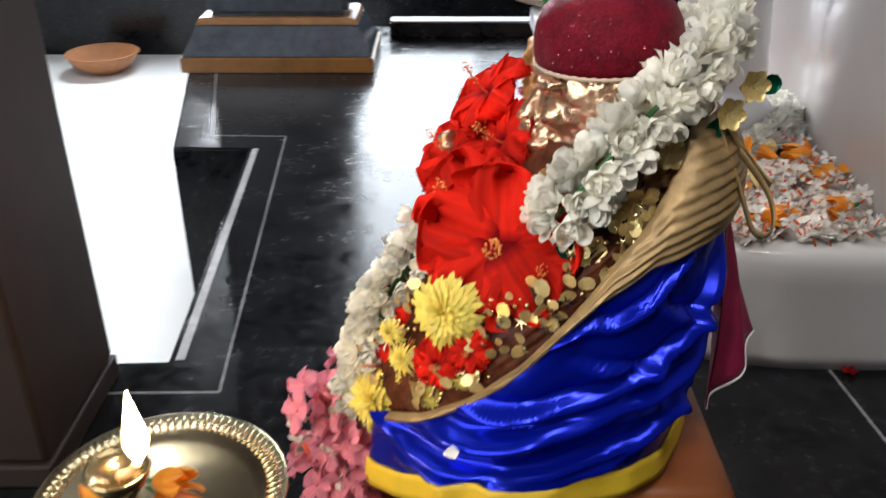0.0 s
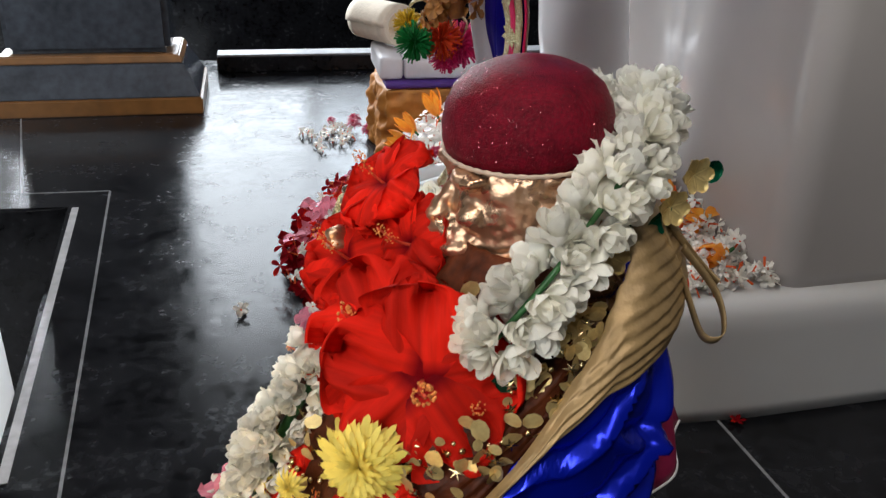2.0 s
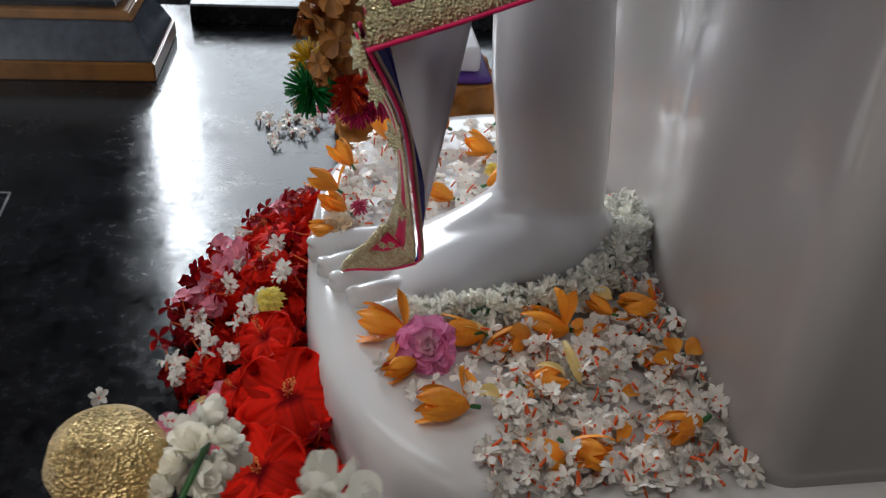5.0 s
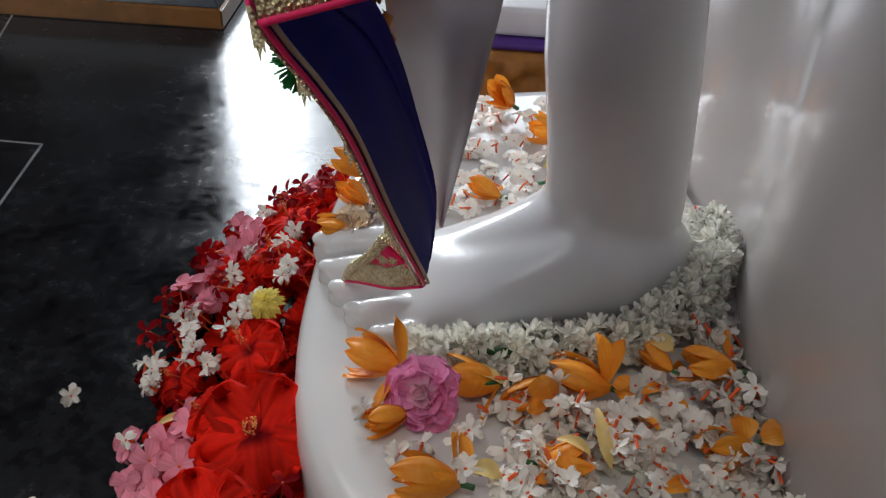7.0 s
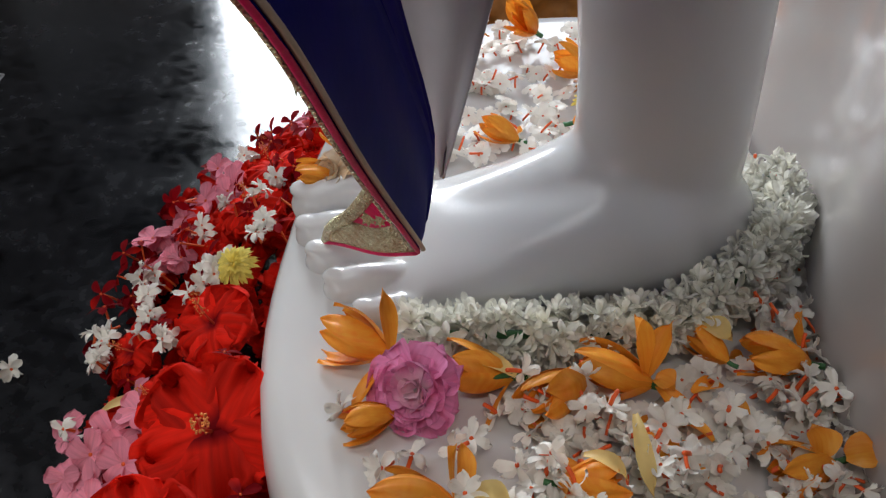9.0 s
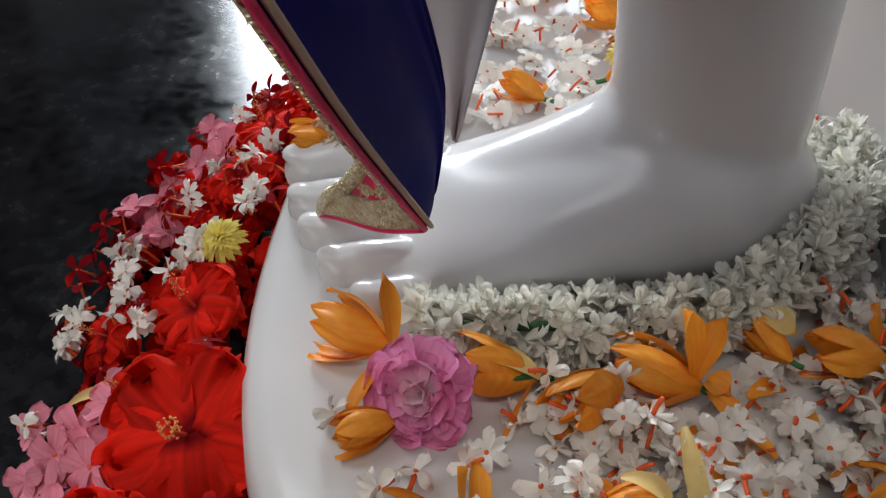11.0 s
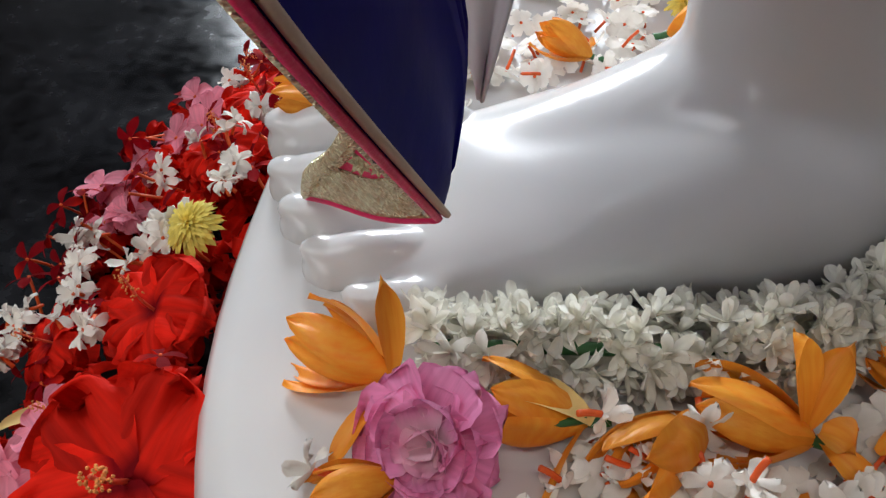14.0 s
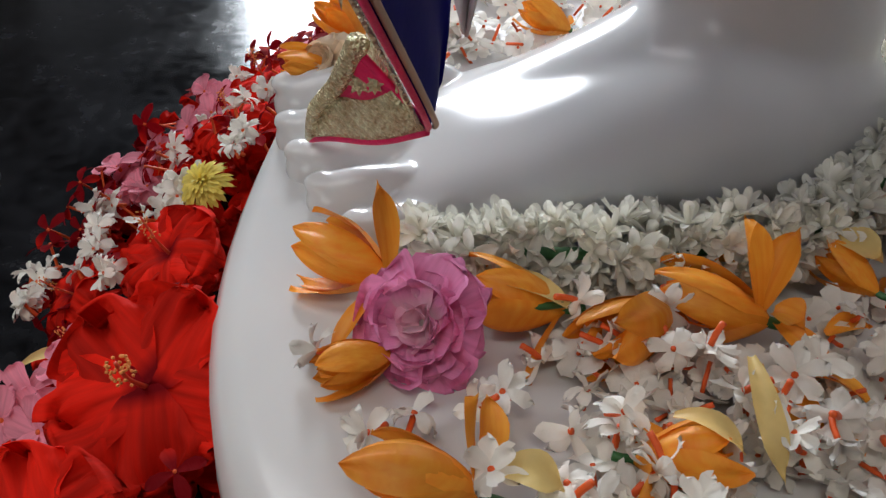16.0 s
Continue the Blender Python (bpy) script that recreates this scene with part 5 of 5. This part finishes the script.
for base, tip, w, bend, twist in (
        ((0.262, 1.156, 0.186), (0.257, 1.174, 0.226), 0.013, 0.15, 0.4), ((0.260, 1.150, 0.182), (0.240, 1.113, 0.178), 0.010, 0.25, 0.2),
        ((0.430, 1.152, 0.188), (0.421, 1.168, 0.228), 0.020, 0.10, 0.3), ((0.432, 1.153, 0.188), (0.441, 1.170, 0.224), 0.017, 0.10, -0.4),
        ((0.438, 1.149, 0.186), (0.460, 1.126, 0.184), 0.012, 0.35, 0.5), ((0.436, 1.150, 0.190), (0.448, 1.142, 0.196), 0.020, 0.5, 0.0),
        ((0.314, 1.048, 0.186), (0.320, 1.083, 0.200), 0.014, 0.35, 0.6), ((0.545, 1.100, 0.192), (0.560, 1.098, 0.206), 0.024, 0.5, 0.2), ((0.530, 1.098, 0.192), (0.528, 1.112, 0.208), 0.024, 0.5, 0.2)):
    loose(base, tip, w, ORANGE, STANDING, bend, twist)
bm = bmesh.new()
tube(bm, [(0.350, 1.147, 0.188), (0.335, 1.140, 0.190), (0.313, 1.135, 0.190)], 0.0018, 7, 8)
thing("flower_stalk", bm, LEAF, "short green flower stalk lying between champak petals", "stalk")
loose((0.345, 1.140, 0.190), (0.304, 1.158, 0.196), 0.022, CREAMPETAL, "broad cream-edged champak petal behind the pink rose", 0.3, 0.3)
for kind, loc, nrm, spin, s in (
        ("champak0", (0.198, 1.350, 0.180), (-0.8, -0.3, 0.2), 0.4, 0.8), ("champak1", (0.205, 1.395, 0.182), (-0.6, -0.1, 0.6), 1.4, 0.8), ("champak2", (0.195, 1.455, 0.180), (-0.7, 0.3, 0.3), 0.0, 0.85), ("champak3", (0.215, 1.52, 0.182), (-0.5, 0.5, 0.4), 0.0, 0.9), ("champak1", (0.27, 1.60, 0.182), (-0.3, 0.2, 0.7), 0.0, 1.0),
        ("champak0", (0.395, 1.465, 0.182), (0.7, 0.2, 0.4), 0.2, 0.9), ("champak1", (0.345, 1.425, 0.184), (-0.7, 0.1, 0.3), 1.2, 0.8), ("champak3", (0.42, 1.56, 0.184), (-0.8, 0.1, 0.3), 1.2, 1.0), ("champak2", (0.44, 1.66, 0.184), (0.4, 0.4, 0.6), 0.2, 1.0), ("champak0", (0.36, 1.64, 0.184), (-0.4, -0.4, 0.6), 0.2, 1.0),
        ("carnation", (0.221, 1.385, 0.196), (-0.3, -0.5, 0.8), 0, 1.1), ("mumsmall", (0.406, 1.49, 0.192), (0, -0.5, 0.85), 0, 1.1)):
    place(kind, facing(loc, nrm, spin, s))


def inside_leg(x, y):
    return (0.16 < x < 0.54 and abs(y - (1.305 + 0.07 * (x - 0.25))) < 0.088) or x > 0.568


def scatter(count, x0, x1, y0, y1, keep, layers=0.02, s=(0.85, 1.15), zbase=Z):
    done = 0
    while done < count:
        x, y = R.uniform(x0, x1), R.uniform(y0, y1)
        if not keep(x, y):
            continue
        up = R.random() < 0.45
        nrm = (R.gauss(0, 0.45), R.gauss(-0.15, 0.45), 1.0 if up else R.uniform(-0.9, 0.3))
        place("parijat%d" % R.randrange(6), facing((x, y, zbase + 0.006 + R.random() ** 1.5 * layers), nrm, R.random() * 6, R.uniform(*s)))
        done += 1


front = lambda x, y: not inside_leg(x, y) and x > (0.335 if y > 1.07 else 0.315) and not (y > 1.150 and x < 0.455) and not (y > 1.185 and x < 0.52)
scatter(225, 0.30, 0.565, 0.945, 1.25, front, 0.026)
scatter(26, 0.50, 0.585, 1.20, 1.42, lambda x, y: not (x < 0.53 and y > 1.25), 0.03)


def scatter_stuff(name, label, count, x0, x1, y0, y1, keep, layers):
    """Uncountable small flowers, one object."""
    bm = bmesh.new()
    done = 0
    while done < count:
        x, y = R.uniform(x0, x1), R.uniform(y0, y1)
        if not keep(x, y):
            continue
        done += 1
        m = facing((x, y, Z + 0.004 + R.random() * layers), (R.gauss(0, 0.5), R.gauss(-0.1, 0.5), R.choice((1, 1, -0.4))), R.random() * 6, R.uniform(0.9, 1.15))
        for k in range(6):
            petal(bm, 0.0125, 0.0085, m @ Matrix.Rotation(k * math.tau / 6, 4, "Z"), lift=R.uniform(0.1, 0.6), curl=0.3, cup=0.1, ruffle=0.1, waves=3, sharp=0.25, base=0.3, nu=2, nv=3, heart=0.14)
        a = len(bm.faces)
        tube(bm, [m @ Vector((0, 0, 0.001)), m @ Vector((0.0008, 0, -0.006)), m @ Vector((0.002, 0.001, -0.0125))], 0.0011, 5, 2)
        bm.faces.ensure_lookup_table()
        for fc in bm.faces[a:]:
            fc.material_index = 1
    return thing(name, bm, [WHITEPETAL, TUBE], label, "flowers", kind="stuff")


scatter_stuff("flower_layer", "layer of small white flowers with orange tubes behind the shin", 210, 0.18, 0.56, 1.39, 1.67, lambda x, y: not inside_leg(x, y) and x > slab_left(y) + 0.025, 0.014)
scatter_stuff("flower_layer", "thick layer of small white flowers on the marble", 190, 0.35, 0.57, 0.945, 1.25, front, 0.008)
scatter(14, 0.18, 0.26, 1.34, 1.44, lambda x, y: x > slab_left(y) + 0.03, 0.014)
for loc, nrm in (((0.238, 1.112, 0.176), (-1, 0.1, 0.15)), ((0.268, 1.072, 0.176), (-0.6, -0.6, 0.4)), ((0.285, 1.082, 0.178), (0.1, 0.4, 0.8)), ((0.32, 1.095, 0.182), (-0.2, -0.3, 0.9)), ((0.312, 1.088, 0.180), (-0.4, 0.2, -0.7))):
    place("parijat%d" % R.randrange(6), facing(loc, nrm, R.random() * 6, 1.0))
CREAM = "long cream champak petal lying on small flowers"
loose((0.417, 1.108, 0.204), (0.424, 1.058, 0.198), 0.0105, CREAMPETAL, CREAM, 0.35, 0.3)
loose((0.322, 1.050, 0.190), (0.345, 1.047, 0.200), 0.017, CREAMPETAL, CREAM, 0.6, 0.0)
loose((0.385, 1.078, 0.198), (0.412, 1.070, 0.204), 0.014, CREAMPETAL, CREAM, 0.4, -0.3)
loose((0.470, 1.197, 0.198), (0.492, 1.186, 0.202), 0.018, CREAMPETAL, CREAM, 0.4, 0.2)

for k in range(16):
    x, y, a = R.uniform(0.36, 0.555), R.uniform(0.97, 1.19), R.uniform(0, 6.28)
    loose((x, y, Z + 0.008 + 0.012 * R.random()), (x + 0.028 * math.cos(a), y + 0.028 * math.sin(a), Z + 0.010 + 0.012 * R.random()), R.uniform(0.012, 0.018), ORANGE, "loose orange champak petal among small white flowers", 0.35, R.uniform(-0.4, 0.4))

# ---- heap of flowers on the floor beside the marble ----
def spread(y):
    """How far the heap reaches from the marble."""
    return 0.13 + 0.095 * math.exp(-((y - 1.40) / 0.22) ** 2)


def heap(x, y):
    d = slab_left(y) - x
    return max(0.0, 0.115 * (1 - d / (spread(y) + 0.02))) * max(0, min(1, (y - 0.93) / 0.12)) * max(0.0, min(1, (1.80 - y) / 0.2))


bm = bmesh.new()
for k in range(300):
    y = R.uniform(0.98, 1.74)
    x = slab_left(y) - 0.008 - R.random() ** 1.2 * 0.78 * spread(y)
    z = heap(x, y) * R.uniform(0.2, 0.9)
    for q in range(3):
        petal(bm, 0.026, 0.020, facing((x, y, z + 0.004), (R.gauss(-0.4, 0.9), R.gauss(-0.2, 0.9), 0.6), q * 2.1 + R.random()), lift=0.5, curl=0.6, cup=0.2, ruffle=0.2, waves=6, sharp=0.3, nu=7, nv=7, seed=k * 3 + q)
thing("petal_heap", bm, RED, "heap of loose red petals against the marble", "petals", kind="stuff")
for kind, x, y, z, nrm, spin, s in (
        ("hib1", 0.142, 1.128, 0.118, (-0.15, -0.50, 0.85), 0.2, 0.95), ("hib1", 0.118, 1.045, 0.100, (-0.2, -0.6, 0.75), 1.0, 0.85), ("hib2", 0.112, 1.238, 0.108, (-0.35, -0.35, 0.85), 2.0, 0.95), ("hib3", 0.036, 1.243, 0.060, (-0.7, -0.3, 0.7), 0.5, 0.85),
        ("hib3", 0.100, 1.400, 0.095, (-0.3, -0.1, 0.9), 2.5, 0.95), ("hib2", 0.105, 1.475, 0.092, (-0.4, 0.1, 0.8), 0.5, 0.90), ("hib3", 0.150, 1.60, 0.070, (-0.5, 0.0, 0.8), 1.5, 0.8), ("hib2", 0.18, 1.67, 0.05, (-0.3, 0.2, 0.8), 0.5, 0.7), ("hib3", 0.085, 1.55, 0.065, (-0.7, 0.0, 0.7), 0.5, 0.8),
        ("hib2", 0.085, 1.00, 0.050, (-0.5, -0.4, 0.7), 0.5, 0.7), ("hib3", 0.085, 1.175, 0.090, (-0.6, -0.2, 0.7), 0.5, 0.75), ("hib1", 0.140, 0.98, 0.085, (0.0, -0.6, 0.7), 0.9, 0.75),
        ("mum", 0.112, 1.300, 0.118, (-0.25, -0.35, 0.9), 0, 0.68)):
    place(kind, facing((x, y, z), nrm, spin, s))
PINKS = ((0.000, 1.405, 0.045), (0.012, 1.418, 0.045), (0.035, 1.357, 0.058), (0.041, 1.483, 0.05), (0.061, 1.476, 0.06), (0.056, 1.181, 0.06), (0.064, 1.160, 0.06), (0.036, 1.128, 0.04), (0.070, 1.135, 0.065), (0.007, 1.178, 0.03), (0.044, 1.514, 0.045), (0.025, 1.476, 0.04), (0.082, 1.545, 0.05), (0.105, 1.60, 0.05), (0.02, 1.36, 0.05), (0.05, 1.10, 0.045), (0.075, 1.075, 0.05), (0.06, 1.045, 0.04), (0.092, 1.012, 0.05), (0.045, 1.145, 0.05))
for x, y, z in PINKS:
    for q in range(2):
        place("pink%d" % R.randrange(4), facing((x + R.gauss(0, 0.009), y + R.gauss(0, 0.009), z + R.uniform(0, 0.012)), (R.gauss(-0.4, 0.3), R.gauss(-0.5, 0.3), 0.9), R.random() * 6, R.uniform(0.85, 1.15)))
WHITES = ((0.005, 1.229, 0.05), (0.013, 1.238, 0.05), (-0.005, 1.267, 0.045), (0.045, 1.260, 0.07), (0.052, 1.250, 0.07), (0.014, 1.335, 0.05), (0.020, 1.322, 0.055), (0.049, 1.388, 0.065), (0.088, 1.307, 0.095), (0.095, 1.298, 0.10), (0.082, 1.290, 0.09), (0.098, 1.312, 0.105), (0.077, 1.222, 0.085), (0.029, 1.162, 0.05), (0.064, 1.435, 0.07), (0.110, 1.397, 0.11), (0.120, 1.350, 0.118), (0.125, 1.330, 0.12), (0.003, 1.255, 0.05), (0.026, 1.300, 0.06), (0.115, 1.44, 0.10), (0.06, 1.53, 0.05))
for x, y, z in WHITES:
    for q in range(2):
        place("parijat%d" % R.randrange(6), facing((x + R.gauss(0, 0.005), y + R.gauss(0, 0.005), z + R.uniform(0.004, 0.014)), (R.gauss(-0.5, 0.6), R.gauss(-0.3, 0.6), 0.7), R.random() * 6, R.uniform(0.85, 1.1)))
for k in range(70):
    y = R.uniform(1.02, 1.70)
    x = slab_left(y) - 0.02 - R.random() * 0.8 * spread(y)
    place("ixora", facing((x, y, heap(x, y) + 0.014 + R.random() * 0.016), (R.gauss(-0.5, 0.6), R.gauss(-0.3, 0.6), 0.8), R.random() * 6, R.uniform(0.9, 1.3)))
scatter_stuff("flower_layer", "small white flowers along the foot of the marble seat", 60, 0.53, 0.578, 0.99, 1.30, lambda x, y: True, 0.016)
scatter_stuff("flower_layer", "small white flowers heaped behind the marble heel", 46, 0.535, 0.605, 1.37, 1.70, lambda x, y: True, 0.02)
for x, y in ((-0.090, 1.254), (0.045, 2.04), (0.065, 2.02), (0.085, 2.0), (0.10, 2.03), (0.12, 2.05), (0.11, 1.99), (0.135, 2.02), (0.075, 1.96), (0.15, 2.04), (0.095, 2.06), (0.13, 1.97), (0.08, 1.93), (0.12, 2.08), (0.155, 2.0), (0.06, 2.05), (0.14, 2.07)):
    place("parijat%d" % R.randrange(6), facing((x, y, 0.009), (R.gauss(0, 0.5), R.gauss(-0.3, 0.5), 0.8), R.random() * 6, 1.1))
for x, y, s in ((0.165, 2.06, 1.5), (0.195, 2.02, 1.5), (0.17, 2.10, 1.3), (0.115, 2.09, 0.9), (0.21, 2.0, 1.2)):
    place("carnation", facing((x, y, 0.02), (-0.2, -0.4, 0.9), x * 30, s))
bm = bmesh.new()
petal(bm, 0.045, 0.012, lift=0.3, curl=0.9, cup=0.3, sharp=0.7, nu=4, nv=8)
thing("loose_petal", bm, CREAMPETAL, "curled yellowish leaf on the red flowers", "petal", "loose petals").matrix_basis = Matrix.Translation((0.034, 1.173, 0.066)) @ Matrix.Rotation(0.85, 4, "Z")
for x, y, s in ((0.262, 0.60, 1.2), (0.52, 0.90, 0.7)):
    bm = bmesh.new()
    for k in range(5):
        petal(bm, 0.018, 0.009, Matrix.Rotation(k * 1.26, 4, "Z"), lift=0.2, cup=0.1, ruffle=0.1, nu=3, nv=4)
    thing("small_red_flower", bm, RED, "small red flower fallen on the black floor", "flower", "fallen red flowers").matrix_basis = facing((x, y, 0.004), (0, 0, 1), 0.3, s)
